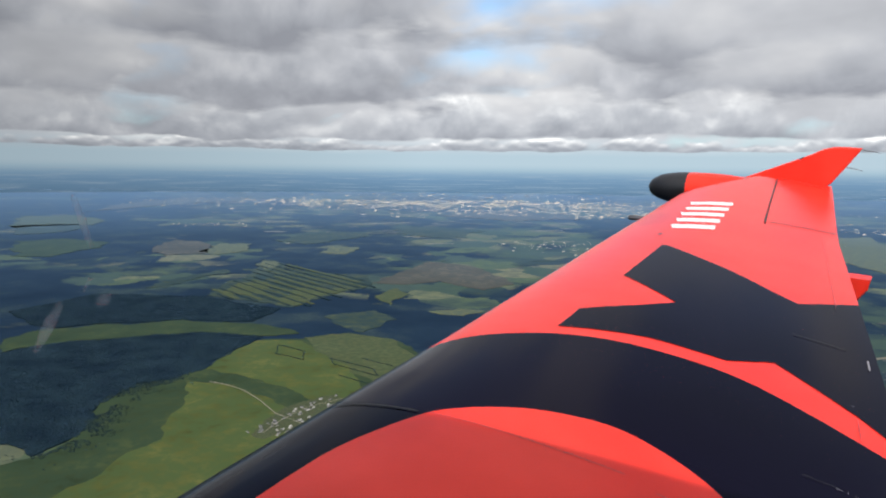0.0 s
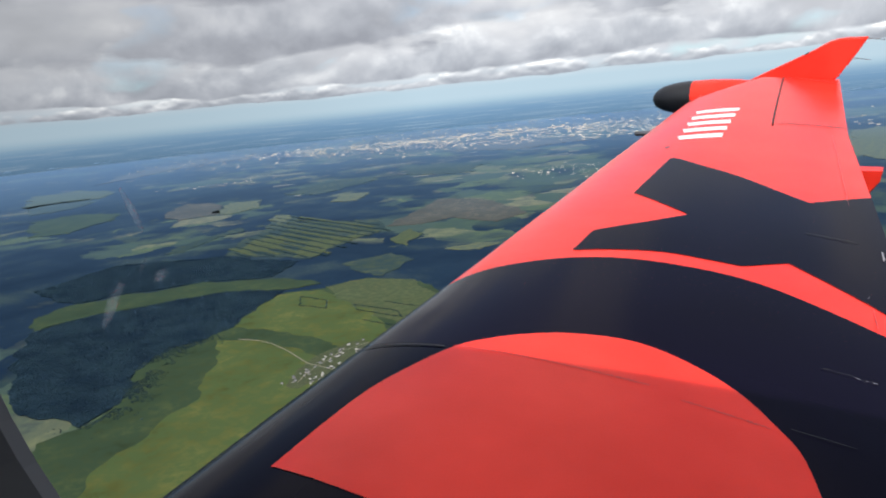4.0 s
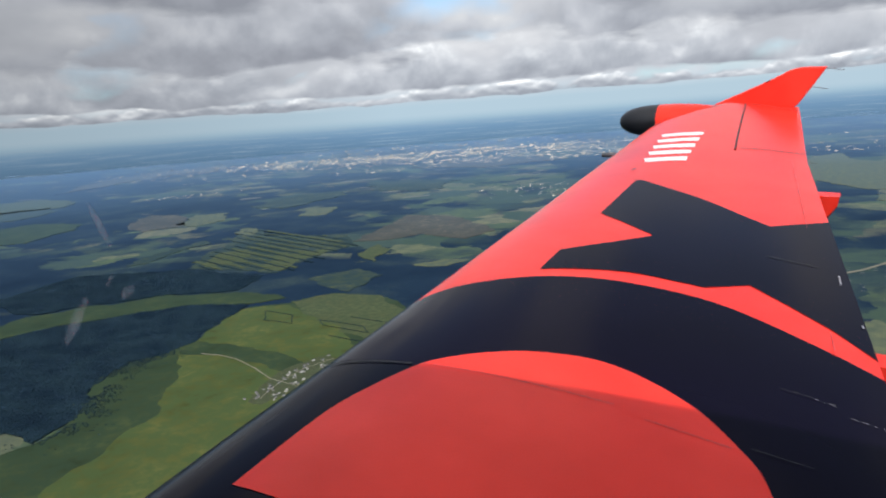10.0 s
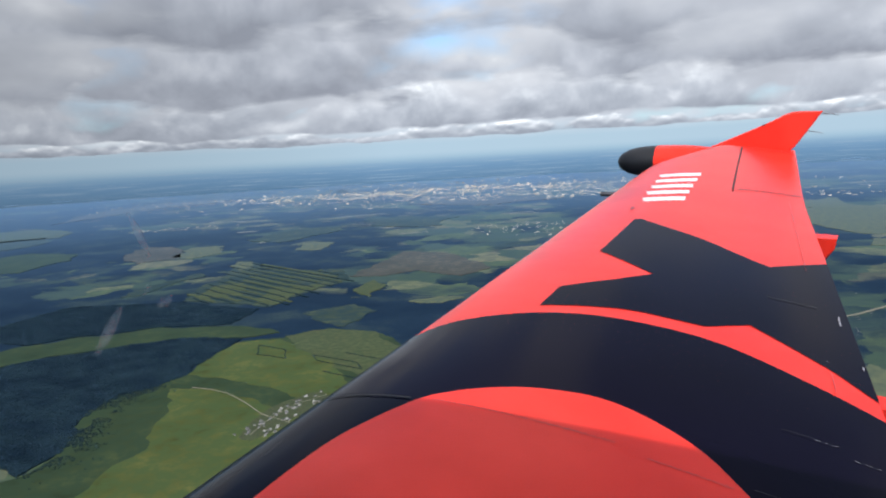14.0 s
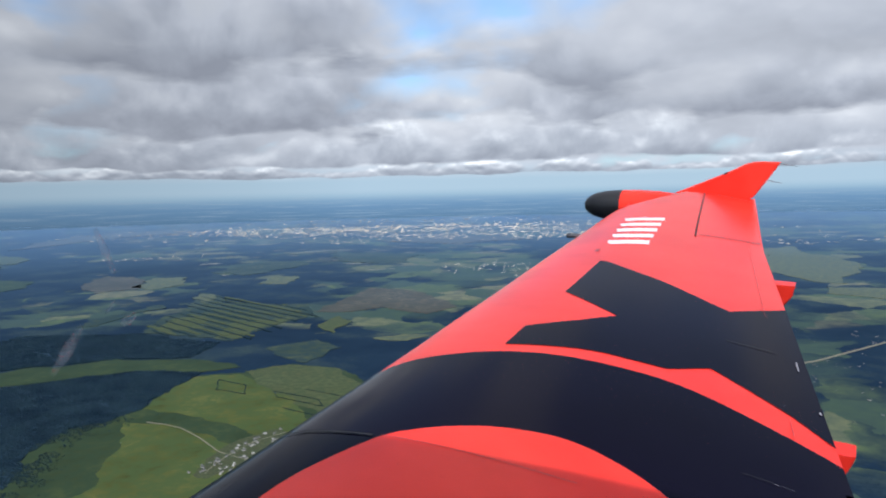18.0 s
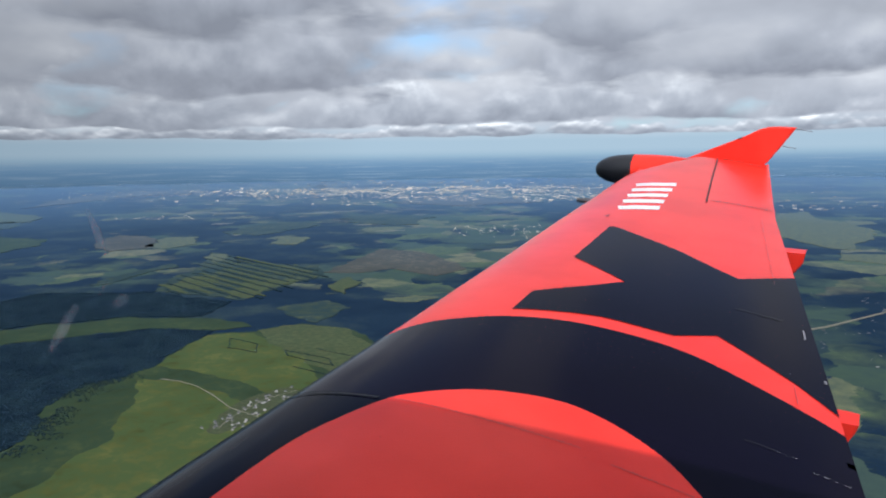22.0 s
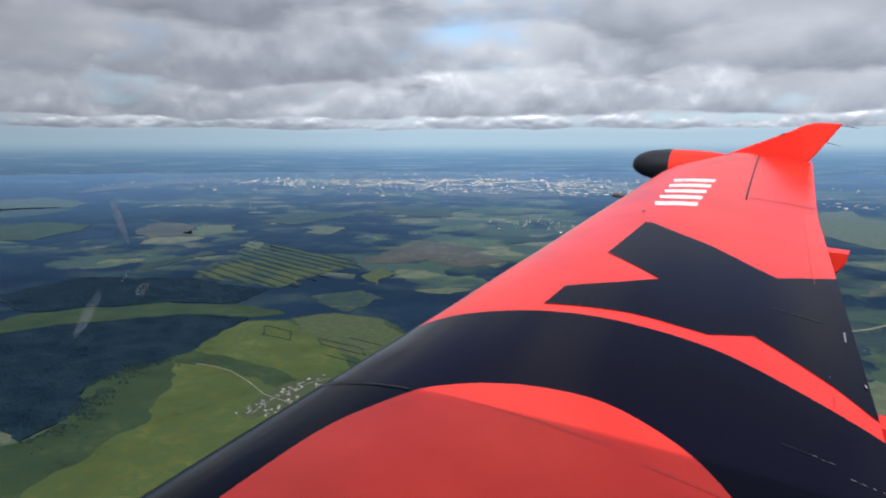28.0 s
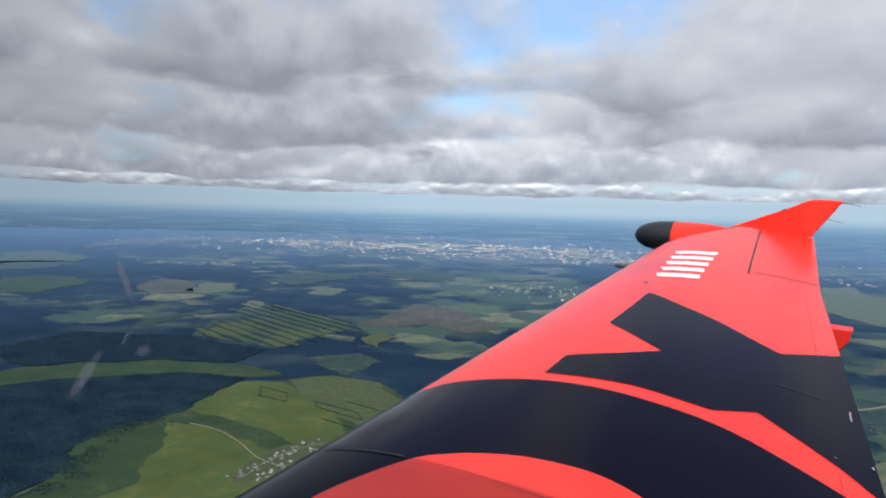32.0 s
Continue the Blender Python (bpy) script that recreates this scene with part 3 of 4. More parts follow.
crowns([(-652, 300), (-619, 361), (-579, 420), (-523, 440), (-512, 430), (-499, 388), (-472, 342), (-466, 308), (-479, 286), (-454, 246), (-432, 225), (-414, 210), (-401, 182), (-470, 170), (-560, 210), (-645, 262)], 26000, 1.7, 1)
crowns([(-715, 335), (-686, 386), (-646, 440), (-580, 478), (-610, 545), (-740, 540), (-860, 470), (-830, 350)], 22000, 1.8, 3)

# shrubs and single trees along the edges of the meadows
def shrubs(line, count, spread, tall, seed, label):
    rnd = random.Random(seed)
    verts, faces = [], []
    for i in range(count):
        j = rnd.randrange(len(line) - 1)
        t = rnd.random()
        x = line[j][0] + (line[j + 1][0] - line[j][0]) * t + rnd.gauss(0, spread)
        y = line[j][1] + (line[j + 1][1] - line[j][1]) * t + rnd.gauss(0, spread)
        if noise.noise(Vector((x, y, 4.0)) / 14.0) < 0.0:
            continue
        h, r = tall * rnd.uniform(0.3, 1.0), tall * rnd.uniform(0.35, 0.75)
        b, turn = len(verts), rnd.uniform(0, 6.28)
        for lvl, wide in ((0.0, 0.5), (0.4, 1.0), (0.8, 0.55)):
            for a in range(5):
                w = r * wide * rnd.uniform(0.75, 1.25)
                verts.append((x + w * math.cos(turn + lvl + a * 1.2566), y + w * math.sin(turn + lvl + a * 1.2566), GROUND_Z + 0.55 + h * lvl))
        verts.append((x, y, GROUND_Z + 0.55 + h))
        for lvl in (0, 5):
            for a in range(5):
                e = (a + 1) % 5
                faces.append((b + lvl + a, b + lvl + e, b + lvl + 5 + e, b + lvl + 5 + a))
        faces += [(b + 10 + a, b + 10 + (a + 1) % 5, b + 15) for a in range(5)]
    me = bpy.data.meshes.new("shrubs")
    me.from_pydata(verts, [], faces)
    me.materials.append(LEAF)
    me.shade_smooth()
    return tagged(new("shrubs", me), label, "shrubs", kind="stuff")


shrubs([(-400, 180), (-412, 212), (-432, 228), (-452, 250), (-474, 286), (-462, 310)], 3600, 9.0, 0.75, 41, "dark shrubs scattered along the edge of the meadow")

# ------------------------------------------------------------ village, towns and city
def house(x, y, turn, wide, deep, tall, white):
    ob = thing("house", "small village house with a pale gabled roof" if white else "small village house with a grey gabled roof", "house", (x, y, GROUND_Z + 0.5), "village houses")
    ob.rotation_euler.z = turn
    bm = bmesh.new()
    box(bm, -wide / 2, wide / 2, -deep / 2, deep / 2, 0, tall)
    part("wall", bm, PLASTER, ob)
    bm = bmesh.new()
    w, d = wide / 2 * 1.1, deep / 2 * 1.15
    bridge(bm, [[(-w, -d, tall), (-w, 0, tall * 1.75), (-w, d, tall), (-w, 0, tall * 0.98)], [(w, -d, tall), (w, 0, tall * 1.75), (w, d, tall), (w, 0, tall * 0.98)]])
    part("roof", bm, PLASTER if white else ROOF, ob)
    return ob


field("garden_plots", [(-318, 270), (-330, 268), (-344, 296), (-352, 326), (-344, 356), (-328, 352), (-322, 320), (-318, 292)], GARDEN, "brownish garden plots round the village houses", lift=0.74, step=3, wobble=4)
rnd = random.Random(11)
for i in range(52):
    t = rnd.random()
    x, y = -324 - 12 * t + rnd.choice((-1, 1)) * rnd.uniform(2.0, 11.0), 274 + 78 * t + rnd.uniform(-3, 3)
    house(x, y, 1.4 + rnd.choice((0, 1.57)) + rnd.uniform(-0.1, 0.1), rnd.uniform(1.1, 2.2), rnd.uniform(0.9, 1.5), rnd.uniform(0.5, 0.9), rnd.random() < 0.22)


def block(x, y, turn, wide, deep, tall, group):
    ob = thing("apartment_block", "pale concrete apartment block in the distant city", "building", (x, y, GROUND_Z), group)
    ob.rotation_euler.z = turn
    bm = bmesh.new()
    box(bm, -wide / 2, wide / 2, -deep / 2, deep / 2, 0, tall)
    part("wall", bm, CONCRETE, ob)
    bm = bmesh.new()
    box(bm, -wide / 2 - 0.3, wide / 2 + 0.3, -deep / 2 - 0.3, deep / 2 + 0.3, tall, tall + 0.6)
    part("roof", bm, ROOF, ob)


VIEW = Vector((-0.559, 0.829))
SIDE = Vector((0.829, 0.559))
rnd = random.Random(3)
for i in range(60):
    p = VIEW * rnd.gauss(3350, 260) + SIDE * rnd.gauss(120, 480)
    block(p.x, p.y, 0.6 + rnd.choice((0, 1.57)), rnd.uniform(6, 15), rnd.uniform(4, 7), rnd.uniform(2.5, 5.5), "city apartment blocks")


def town(count, middle, deep, wide, low, high, material, label, seed):
    rnd = random.Random(seed)
    bm = bmesh.new()
    for i in range(count):
        p = Vector(middle) + VIEW * rnd.gauss(0, deep) + SIDE * rnd.gauss(0, wide)
        if noise.noise(Vector((p.x, p.y, seed)) / (deep * 0.55)) < -0.06:
            continue
        s = low + (high - low) * rnd.random() ** 1.6
        t = rnd.uniform(0.25, 0.7)
        v = box(bm, p.x - s, p.x + s, p.y - s * t, p.y + s * t, GROUND_Z, GROUND_Z + s * rnd.uniform(0.12, 0.32))
        bmesh.ops.rotate(bm, verts=v, cent=(p.x, p.y, 0), matrix=Matrix.Rotation(rnd.choice((0.3, 0.6, 1.87)), 3, "Z"))
    return tagged(new("town", mesh("town", bm, material)), label, "town", kind="stuff")


town(6600, (-1800, 2790), 240, 540, 0.6, 6.6, CONCRETE, "pale roofs and walls of a distant city", 21)
town(1100, (-2700, 2400), 150, 330, 0.6, 5.5, CONCRETE, "pale roofs of the city's outskirts", 22)
town(1400, (-1150, 2500), 170, 380, 0.8, 7.0, CONCRETE, "pale roofs of an industrial district", 23)
town(160, (-2400, 3650), 200, 500, 3.0, 11.0, CONCRETE, "pale roofs of suburbs behind the city", 24)
town(110, (-1710, 1245), 26, 85, 0.9, 3.2, CONCRETE, "grey and white roofs of a settlement in the woods", 25)
town(170, (-660, 1370), 60, 60, 0.9, 3.2, CONCRETE, "pale roofs of a settlement by the fields", 26)
town(650, (20, 760), 75, 95, 0.5, 1.6, ROOF, "grey blocks and houses of a small town", 27)
town(160, (200, 2500), 60, 420, 2.0, 7.0, CONCRETE, "thin pale line of far buildings", 28)


def plots(count, near, far, spread, material, label, seed):
    """Pale ploughed plots and clearings that lie flat as thin streaks."""
    rnd = random.Random(seed)
    bm = bmesh.new()
    for i in range(count):
        d = near + (far - near) * rnd.random() ** 0.8
        p = VIEW * d + SIDE * rnd.gauss(0, spread) * d
        a, b = d * 0.004 * 6 ** rnd.random(), d * rnd.uniform(0.0012, 0.006)
        tilt = rnd.uniform(-0.3, 0.3)
        u, w = (SIDE + VIEW * tilt) * a, VIEW * b
        corners = [p - u - w, p - w * 1.6, p + u - w * rnd.uniform(0.2, 1), p + u + w * rnd.uniform(0.2, 1), p + w * rnd.uniform(0.8, 2), p - u + w]
        bm.faces.new([bm.verts.new((c.x, c.y, GROUND_Z + 0.08 + 0.03 * (i % 9))) for c in corners])
    bmesh.ops.recalc_face_normals(bm, faces=bm.faces)
    bmesh.ops.triangulate(bm, faces=bm.faces)
    return tagged(new("plots", mesh("plots", bm, material)), label, "fields", kind="stuff")


plots(640, 1500, 4850, 0.32, PALE, "pale ploughed plots far across the plain", 31)
plots(220, 800, 4700, 0.34, DULL, "dull green clearings between the woods", 32)
plots(260, 2500, 4300, 0.17, PALE, "bare pale ground round the city", 33)

# ------------------------------------------------------------ the wing
AFT = Vector((0.99813, 0.0, -0.06105))
OUT = Vector((0.00932, 0.98827, 0.15242))
UP = Vector((0.06033, -0.15271, 0.98643))
FOOT = Vector((-0.0676, 0.1710, -1.1048))


def wing_place(u, v, w):
    return FOOT + AFT * u + OUT * v + UP * w


def edge_front(v):
    return -1.4664 - 0.03226 * v - 0.016 * min(max(2.0 - v, 0.0), 1.0)


def edge_back(v):
    return 0.4276 - 0.1987 * v if v < 4.5 else -0.4666 - 0.152 * (v - 4.5)


def hinge(v):
    return 0.657 - 0.0388 * (v - 4.455)


def foil(s):
    t = 0.65 * (0.2969 * math.sqrt(s) - 0.126 * s - 0.3516 * s * s + 0.2843 * s ** 3 - 0.1036 * s ** 4)
    c = 0.125 * (0.8 * s - s * s) if s < 0.4 else 0.02 / 0.36 * (0.2 + 0.8 * s - s * s)
    return c, t


TIP_LINE = ((-0.01, 5.24), (0.064, 5.32), (0.16, 5.45), (0.25, 5.61), (0.35, 5.83), (0.43, 6.01), (0.64, 6.08), (1.01, 6.20))


def tip_drop(s, v):
    """How far the skin rolls down past the rounded tip."""
    for (a, b), (c, d) in zip(TIP_LINE, TIP_LINE[1:]):
        if a <= s <= c:
            e = max(0.0, v - b - (d - b) * (s - a) / (c - a))
            return 0.12 * e + 0.75 * e * e
    return 0.0


def on_top(s, v, lift=0.0):
    s = min(max(s, 0.0), 1.0)
    f, c = edge_front(v), edge_back(v) - edge_front(v)
    m, t = foil(s)
    return wing_place(f + s * c, v, max((m + t) * c - tip_drop(s, v), (m - t) * c) + lift)


def below(s, v):
    f, c = edge_front(v), edge_back(v) - edge_front(v)
    m, t = foil(s)
    return wing_place(f + s * c, v, (m - t) * c - 0.003)


def section(v, s0, s1, n=34):
    """A closed ring round the wing between two parts of its chord, close-set at the nose."""
    st = [s0 + (s1 - s0) * (1 - math.cos(math.pi * i / n)) / 2 for i in range(n + 1)]
    return [on_top(s, v) for s in st] + [below(s, v) for s in st[::-1][(0 if s1 < 1 else 0):(n if s0 == 0 else n + 1)]]


wing = thing("aircraft_wing", "glossy red and black aircraft wing with pod and upturned fin", "wing", tuple(wing_place(-0.6, 0.2, 0)))
bpy.context.view_layer.update()
KEEP = wing.matrix_world.inverted()


def wing_part(name, bm, material, parent=None, label="", smooth=False):
    ob = part(name, bm, material, parent or wing, label, smooth)
    if parent is None:
        ob.matrix_parent_inverse = KEEP
    return ob


bm = bmesh.new()
bridge(bm, [section(v, 0, 1) for v in (-0.75, -0.3, 0.12, 0.6, 1.0, 1.5, 2.0, 2.5, 3.0, 3.5, 4.0, 4.3, 4.44)])
wing_part("wing_skin", bm, RED, label="glossy red painted wing skin", smooth=True)
bm = bmesh.new()
bridge(bm, [section(v, 0, hinge(v) - 0.004) for v in (4.4402, 4.8, 5.2, 5.28, 5.36, 5.44, 5.52, 5.6, 5.68, 5.76, 5.84, 5.92, 5.98, 6.03)])
wing_part("wing_skin", bm, RED, label="glossy red painted outer wing skin", smooth=True)
bm = bmesh.new()
bridge(bm, [section(v, hinge(v) + 0.004, 1) for v in (4.4403, 4.8, 5.2, 5.6, 6.022)])
wing_part("aileron", bm, RED, label="red aileron set in the trailing edge", smooth=True)
bm = bmesh.new()
bridge(bm, [section(v, 0, 1) for v in (6.0302, 6.12, 6.2, 6.26)])
wing_part("wing_tip", bm, RED, label="red wing tip", smooth=True)


def cover(outline, lift=0.0022, pieces=10):
    """A film that follows the wing's upper skin inside an outline of (chord part, span)."""
    n = len(outline)
    cuts = sorted({round(p[1], 4) for p in outline} | {round(0.05 * i, 4) for i in range(2, 130)})
    cuts = [c for c in cuts if min(p[1] for p in outline) <= c <= max(p[1] for p in outline)]
    bm = bmesh.new()
    for v0, v1 in zip(cuts, cuts[1:]):
        m = (v0 + v1) / 2
        spans = []
        for (s0, a), (s1, b) in zip(outline, outline[1:] + outline[:1]):
            if (a > m) != (b > m):
                at = lambda v: s0 + (s1 - s0) * (v - a) / (b - a)
                spans.append((at(m), at(v0), at(v1)))
        spans.sort()
        for lo, hi in zip(spans[::2], spans[1::2]):
            k = max(1, int((hi[0] - lo[0]) * 40))
            r0 = [bm.verts.new(on_top(lo[1] + (hi[1] - lo[1]) * i / k, v0, lift)) for i in range(k + 1)]
            r1 = [bm.verts.new(on_top(lo[2] + (hi[2] - lo[2]) * i / k, v1, lift)) for i in range(k + 1)]
            for i in range(k):
                bm.faces.new((r0[i], r0[i + 1], r1[i + 1], r1[i]))
    bmesh.ops.remove_doubles(bm, verts=bm.verts, dist=0.0002)
    bmesh.ops.recalc_face_normals(bm, faces=bm.faces)
    if sum(f.normal.z for f in bm.faces) < 0:
        bmesh.ops.reverse_faces(bm, faces=bm.faces)
    return bm


def smooth_line(points, n=6):
    """A soft curve through the points."""
    out = []
    for i in range(len(points) - 1):
        p = [Vector(points[max(0, min(len(points) - 1, i + d))]) for d in (-1, 0, 1, 2)]
        for j in range(n):
            t = j / n
            q = 0.5 * (2 * p[1] + (p[2] - p[0]) * t + (2 * p[0] - 5 * p[1] + 4 * p[2] - p[3]) * t * t + (3 * p[1] - p[0] - 3 * p[2] + p[3]) * t ** 3)
            out.append((q.x, q.y))
    return out + [tuple(points[-1])]


# livery: a red half disc inside a black arc, a thin red line, a black angular figure
arc_out = smooth_line([(0.0, 1.90), (0.036, 1.95), (0.103, 2.021), (0.179, 2.074), (0.305, 2.155), (0.435, 2.211), (0.565, 2.232), (0.677, 2.230), (0.771, 2.196), (0.924, 2.10), (1.0, 2.042)])
disc = smooth_line([(0.174, 0.815), (0.177, 1.00), (0.184, 1.15), (0.205, 1.27), (0.250, 1.43), (0.300, 1.510), (0.360, 1.574), (0.430, 1.627), (0.531, 1.664), (0.620, 1.640), (0.705, 1.575), (0.765, 1.482), (0.803, 1.392), (0.832, 1.20), (0.842, 1.02), (0.846, 0.815)])
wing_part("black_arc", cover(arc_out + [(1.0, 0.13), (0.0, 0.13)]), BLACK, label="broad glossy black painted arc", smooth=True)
wing_part("red_disc", cover(disc, 0.0044), RED, label="red painted half disc inside the black arc", smooth=True)
figure = smooth_line([(0.322, 3.573), (0.466, 3.442), (0.604, 3.335), (0.738, 3.20), (0.817, 3.133)], 3) + [(1.0, 3.388), (1.0, 2.15)] + \
    smooth_line([(0.932, 2.261), (0.87, 2.332), (0.769, 2.441)], 3) + smooth_line([(0.674, 2.327), (0.606, 2.323), (0.499, 2.317), (0.393, 2.275), (0.29, 2.225)], 4) + \
    [(0.293, 2.441), (0.419, 2.601), (0.506, 2.735), (0.307, 2.944)]
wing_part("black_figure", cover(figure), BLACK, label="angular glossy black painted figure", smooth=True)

# white markings as plain bars
for i in range(5):
    a = 3.93 + i * 0.178
    wing_part("marking_bar", cover([(0.285 - 0.012 * i, a + 0.02), (0.462 - 0.002 * i, a + 0.115), (0.455 - 0.002 * i, a + 0.21), (0.262 - 0.012 * i, a + 0.11)], 0.0022), WHITE, label="white painted marking bar on the red wing")

# joints in the skin
def joint(s0, v0, s1, v1, wide, material=GAP, name="joint", lift=0.006, label=""):
    d = Vector((v1 - v0, 0)) if abs(s1 - s0) < abs(v1 - v0) else None
    if d is not None:
        return wing_part(name, cover([(s0 - wide, v0), (s0 + wide, v0), (s1 + wide, v1), (s1 - wide, v1)], lift), material, label=label)
    bm = bmesh.new()
    n = int(abs(s1 - s0) * 60) + 2
    pairs = []
    for i in range(n + 1):
        s, v = s0 + (s1 - s0) * i / n, v0 + (v1 - v0) * i / n
        pairs.append([bm.verts.new(on_top(s, v + e * wide, lift)) for e in (-1, 1)])
    for a, b in zip(pairs, pairs[1:]):
        bm.faces.new((a[0], b[0], b[1], a[1]))
    return wing_part(name, bm, material, label=label)


joint(0.034, 1.410, 0.235, 1.430, 0.0036, label="dark joint across the leading edge")
joint(0.596, 6.026, 0.657, 4.455, 0.0042, label="dark aileron hinge gap")
joint(0.68, 4.503, 0.992, 4.626, 0.0050, label="dark gap at the inner end of the aileron")
joint(0.61, 6.03, 0.99, 6.035, 0.0040, label="dark gap at the outer end of the aileron")
joint(0.252, 1.437, 0.590, 1.478, 0.0012, SEAM, lift=0.0065, label="fine skin joint across the red disc")
joint(0.640, 1.457, 0.760, 1.462, 0.0012, SEAM, lift=0.0065, label="fine skin joint across the red disc")
joint(0.785, 1.487, 0.865, 1.500, 0.0009, lift=0.0065, label="fine dark joint in the black paint")
joint(0.805, 2.757, 0.930, 2.781, 0.0022, label="fine joint across the flap")
joint(0.826, 1.801, 0.874, 1.808, 0.0009, label="fine dark joint in the black paint")
joint(0.925, 3.20, 0.925, 4.40, 0.0005, SEAM, label="fine hinge line along the red flap")
joint(0.925, 2.12, 0.925, 2.24, 0.0006, SEAM, label="fine hinge line along the red flap")
for s0, s1 in ((0.874, 0.882), (0.889, 0.892), (0.899, 0.907), (0.928, 0.936), (0.943, 0.952), (0.960, 0.963), (0.972, 0.982)):
    lean = 1.806 if s0 < 0.91 else 1.767
    joint(s0, lean + (s0 - 0.88) * 0.1, s1, lean + (s1 - 0.88) * 0.1, 0.0009, FADED, "wear_mark", 0.005, "faint pale scuff on the black paint")
joint(0.975, 2.668, 0.977, 2.752, 0.0020, FADED, "stencil_bar", 0.005, "small pale stencil on the trailing edge")
joint(0.993, 2.345, 0.993, 2.365, 0.0022, FADED, "stencil_bar", 0.005, "small pale stencil on the trailing edge")
joint(0.920, 2.320, 0.924, 2.322, 0.0016, FADED, "stencil_bar", 0.005, "small pale speck on the black paint")
joint(0.264, 3.75, 0.272, 3.785, 0.006, GAP, "vent", 0.006, "small dark vent in the red skin")

# wingtip pod
def tube(profile, v, w, n=28, flat=1.0):
    return [[wing_place(u, v + r * math.cos(2 * math.pi * i / n), w(u) + flat * r * math.sin(2 * math.pi * i / n)) for i in range(n)] for u, r in profile]


def pod_axis(u):
    return -0.060 + 0.03 * (u + 2.08)


bm = bmesh.new()
bridge(bm, tube([(-1.745, 0.131), (-1.6, 0.132), (-1.45, 0.124), (-1.25, 0.10), (-1.05, 0.065), (-0.85, 0.02)], 5.95, pod_axis))
pod = wing_part("tip_pod", bm, RED, label="red pod at the wing tip", smooth=True)
bm = bmesh.new()
bridge(bm, tube([(-2.085, 0.004), (-2.080, 0.025), (-2.065, 0.052), (-2.035, 0.078), (-1.98, 0.104), (-1.90, 0.122), (-1.82, 0.129), (-1.745, 0.132)], 5.95, pod_axis))
cap = part("nose_cap", bm, RUBBER, pod, "matt black nose of the wingtip pod", True)

# upturned fin
FIN = [(-1.38, 0.02), (-1.122, 0.135), (-0.99, 0.195), (-0.919, 0.228), (-0.822, 0.280), (-0.76, 0.298), (-0.69, 0.303), (-0.558, 0.300), (-0.65, 0.155), (-0.744, 0.016), (-0.80, -0.03), (-1.30, -0.03)]
bm = bmesh.new()
rings = []
for off, shrink in ((-0.018, 0.93), (-0.006, 1.0), (0.006, 1.0), (0.018, 0.93)):
    cu, cw = -0.9, 0.12
    rings.append([wing_place(cu + (u - cu) * shrink, 6.27 + off + 0.10 * max(w, 0), cw + (w - cw) * shrink) for u, w in FIN])
bridge(bm, rings)
fin = wing_part("tip_fin", bm, RED, label="red upturned fin at the wing tip")


def rod(a, b, r0, r1, n=8):
    a, b = Vector(a), Vector(b)
    d = (b - a).normalized()
    x = d.orthogonal().normalized()
    y = d.cross(x)
    bm = bmesh.new()
    bridge(bm, [[p + (x * math.cos(2 * math.pi * i / n) + y * math.sin(2 * math.pi * i / n)) * r for i in range(n)] for p, r in ((a, r0), (b, r1))])
    return bm


for u, w, l in ((-0.565, 0.290, 0.13), (-0.650, 0.150, 0.11)):
    part("static_wick", rod(wing_place(u, 6.29, w), wing_place(u + l, 6.29, w - 0.02), 0.004, 0.002), STEEL, fin, "thin dark static wick")

part("vent", rod(wing_place(-0.985, 6.262, 0.196), wing_place(-0.955, 6.262, 0.212), 0.004, 0.005), GAP, fin, "small dark vent")

# probe under the leading edge
probe = wing_part("probe", rod(wing_place(-1.80, 4.75, -0.06), wing_place(-1.60, 4.75, -0.055), 0.017, 0.019), STEEL, label="short dark probe at the leading edge", smooth=True)
part("strut", rod(wing_place(-1.66, 4.75, -0.055), wing_place(-1.58, 4.75, -0.03), 0.010, 0.016), STEEL, probe)

# hinge fairings behind the trailing edge
for v, size in ((3.85, 1.0), (2.17, 0.56)):
    e = edge_back(v)
    bm = bmesh.new()
    prof = [(e - 0.55, -0.035, 0.012), (e - 0.30, -0.075, 0.030), (e - 0.06, -0.150, 0.040), (e + 0.050 * size, -0.128 * (0.4 + 0.6 * size), 0.040), (e + 0.088 * size, -0.067 * size, 0.038), (e + 0.097 * size, -0.006, 0.036)]
    rings = []
    for u, low, half in prof:
        hi = -0.004 if u > e - 0.1 else -0.02
        rings.append([wing_place(u, v - half, hi), wing_place(u, v + half, hi), wing_place(u, v + half * 0.7, low * 0.86), wing_place(u, v, low), wing_place(u, v - half * 0.7, low * 0.86)])
    bridge(bm, rings)
    wing_part("hinge_fairing", bm, RED, label="red flap hinge fairing below the trailing edge")

# ------------------------------------------------------------ the cabin round the camera
bm = bmesh.new()
ring_out, ring_in = [], []
n = 40
for i in range(n + 1):
    a = radians(29 + (331 - 29) * i / n)
    ring_out.append((math.cos(a), math.sin(a)))
    ring_in.append((0.79 * math.cos(a) - 0.55, 0.79 * math.sin(a) - 0.15))
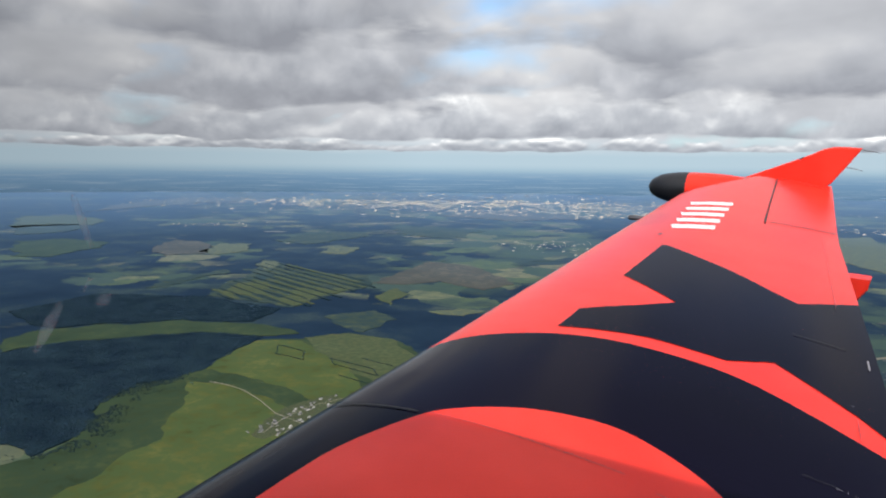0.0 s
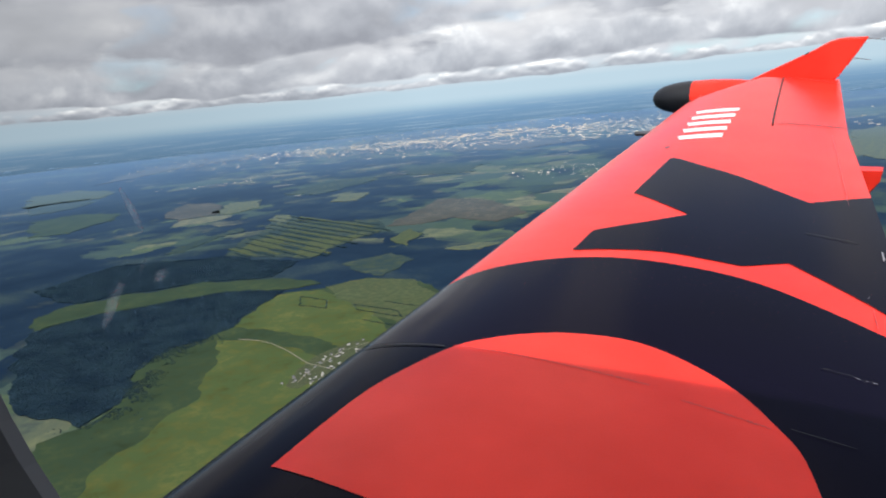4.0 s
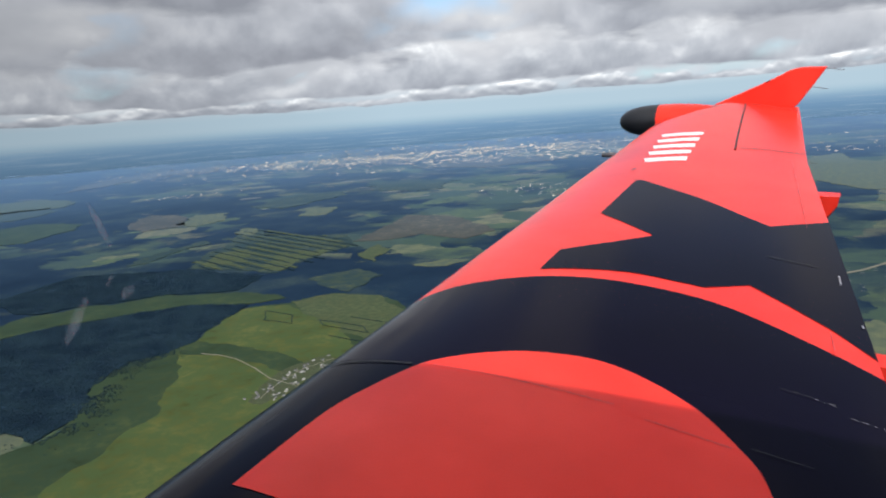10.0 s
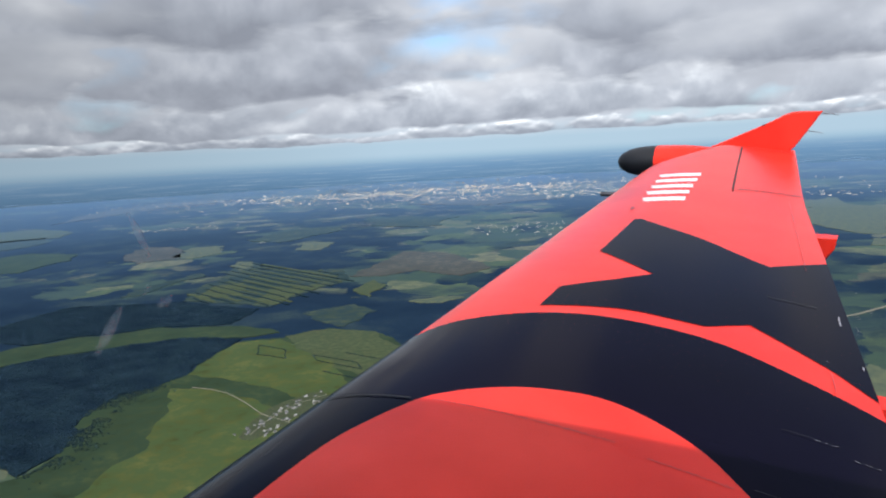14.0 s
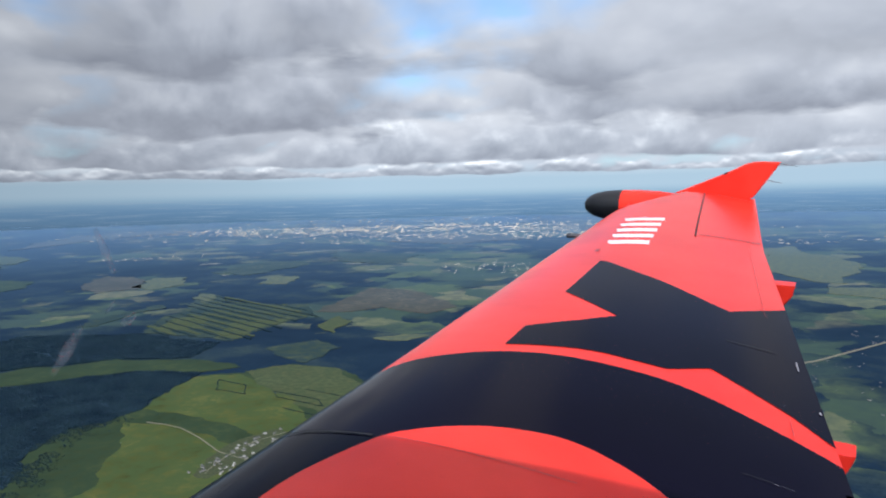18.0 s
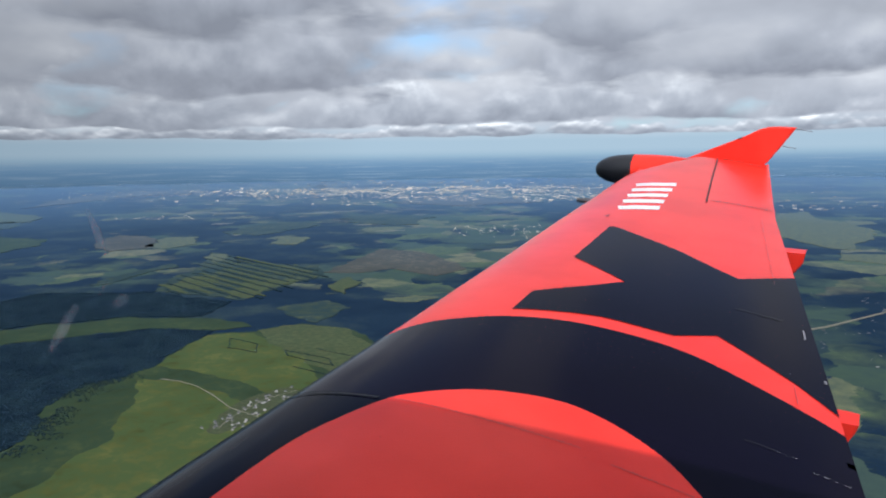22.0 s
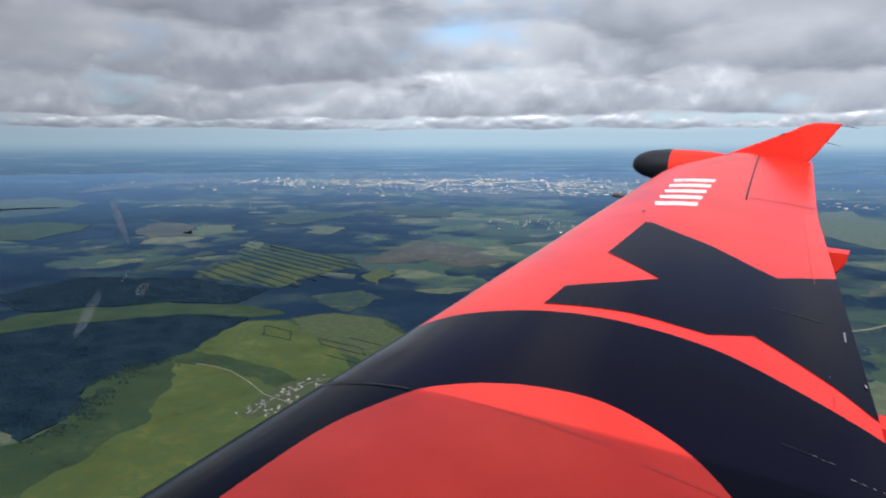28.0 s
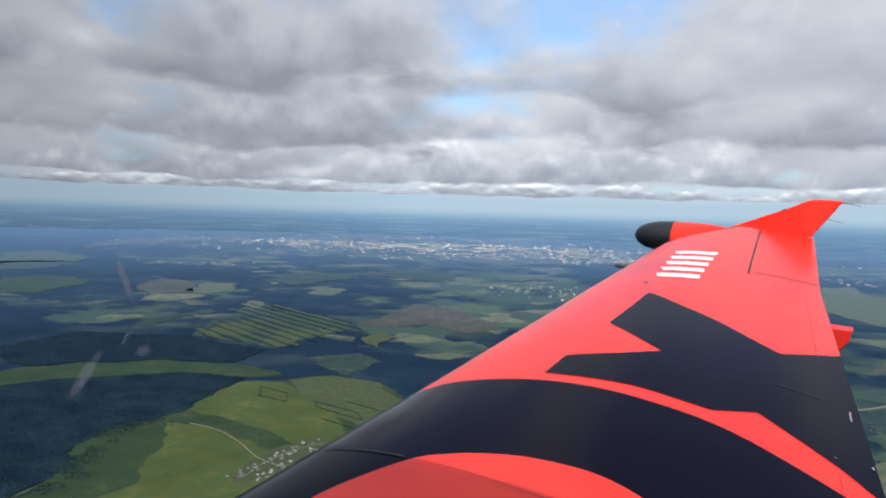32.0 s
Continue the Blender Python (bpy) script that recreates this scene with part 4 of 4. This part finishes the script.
# unseen hull outside, widened aft only to set its shadow edge on the wing
bridge(bm, [[(x, (0.9185 + 0.045 * x) * y - 0.55, (0.9185 + 0.045 * x) * z - 0.15) for y, z in ring_out] + [(x, y, z) for y, z in ring_in[::-1]] for x in (-1.6, 1.2)])
tagged(new("fuselage_shell", mesh("fuselage_shell", bm, SKIN, False)), "curved fuselage shell lined in grey", "fuselage", kind="structure")
for x in (-1.6, 1.2):
    bm = bmesh.new()
    d = 0.04 if x < 0 else -0.04
    bridge(bm, [[(x + e, y * 0.999, z) for y, z in ring_in] for e in (0, d)])
    tagged(new("bulkhead", mesh("bulkhead", bm, LINING)), "plain grey cabin bulkhead", "wall", kind="structure")


def rounded(x0, x1, z0, z1, r, n=10):
    pts = []
    for cx, cz, a0 in ((x1 - r, z1 - r, 0), (x0 + r, z1 - r, 90), (x0 + r, z0 + r, 180), (x1 - r, z0 + r, 270)):
        for i in range(n + 1):
            a = radians(a0 + 90 * i / n)
            pts.append((cx + r * math.cos(a), cz + r * math.sin(a)))
    return pts


def frame_band(bm, inner, outer, y0, y1):
    a, b = [(x, y0, z) for x, z in inner], [(x, y0, z) for x, z in outer]
    c, d = [(x, y1, z) for x, z in outer], [(x, y1, z) for x, z in inner]
    bridge(bm, [a, b, c, d, a], cap=False)


hole = rounded(-0.535, 0.26, -0.264, 0.225, 0.22)
wide = rounded(-1.6, 1.2, -0.56, 0.26, 0.02)
bm = bmesh.new()
frame_band(bm, hole, wide, 0.145, 0.185)
tagged(new("wall_window", mesh("wall_window", bm, LINING)), "grey cabin side wall with a rounded window opening", "wall", kind="structure")
window = thing("window_1", "rounded aircraft cabin window with a dark seal", "window", (0, 0.16, 0), kind="structure")
bm = bmesh.new()
frame_band(bm, rounded(-0.520, 0.245, -0.249, 0.212, 0.21), rounded(-0.538, 0.263, -0.267, 0.228, 0.223), -0.010, 0.010)
part("window_seal", bm, SEAL, window, "dark rubber window seal")


# scuffs on the window
def scuff_paint():
    m = bpy.data.materials.new("scuff")
    m.use_nodes = True
    q = Nodes(m.node_tree)
    at = q.add("ShaderNodeTexCoord").outputs["Object"]
    clear = q.add("ShaderNodeBsdfTransparent").outputs[0]
    haze = q.add("ShaderNodeBsdfTranslucent", None, Color=(0.75, 0.78, 0.8, 1)).outputs[0]
    q.add("ShaderNodeOutputMaterial", None, Surface=q.add("ShaderNodeMixShader", None, _0=q.ramp(q.noise(at, 90.0, 5.0, 0.6), (0.35, grey(0.04)), (0.75, grey(0.18))), _1=clear, _2=haze).outputs[0])
    return m


SCUFF = scuff_paint()
for x0, z0, x1, z1, w in ((-0.2637, -0.0534, -0.2580, -0.0478, 0.0007), (-0.3033, -0.0823, -0.2803, -0.0599, 0.0030), (-0.2677, -0.0195, -0.2569, -0.0369, 0.0022), (-0.2544, -0.0569, -0.2458, -0.0526, 0.0022)):
    d = Vector((x1 - x0, z1 - z0)).normalized()
    e = Vector((-d.y, d.x)) * w
    a, b, m = Vector((x0, z0)), Vector((x1, z1)), Vector(((x0 + x1) / 2, (z0 + z1) / 2))
    ring = [a + e * 0.3, m + e, b + e * 0.4, b - e * 0.4, m - e, a - e * 0.3]
    bm = bmesh.new()
    bridge(bm, [[(p.x, y, p.y) for p in ring] for y in (-0.0004, 0.0004)])
    part("scuff", bm, SCUFF, window, "pale scuff on the window")
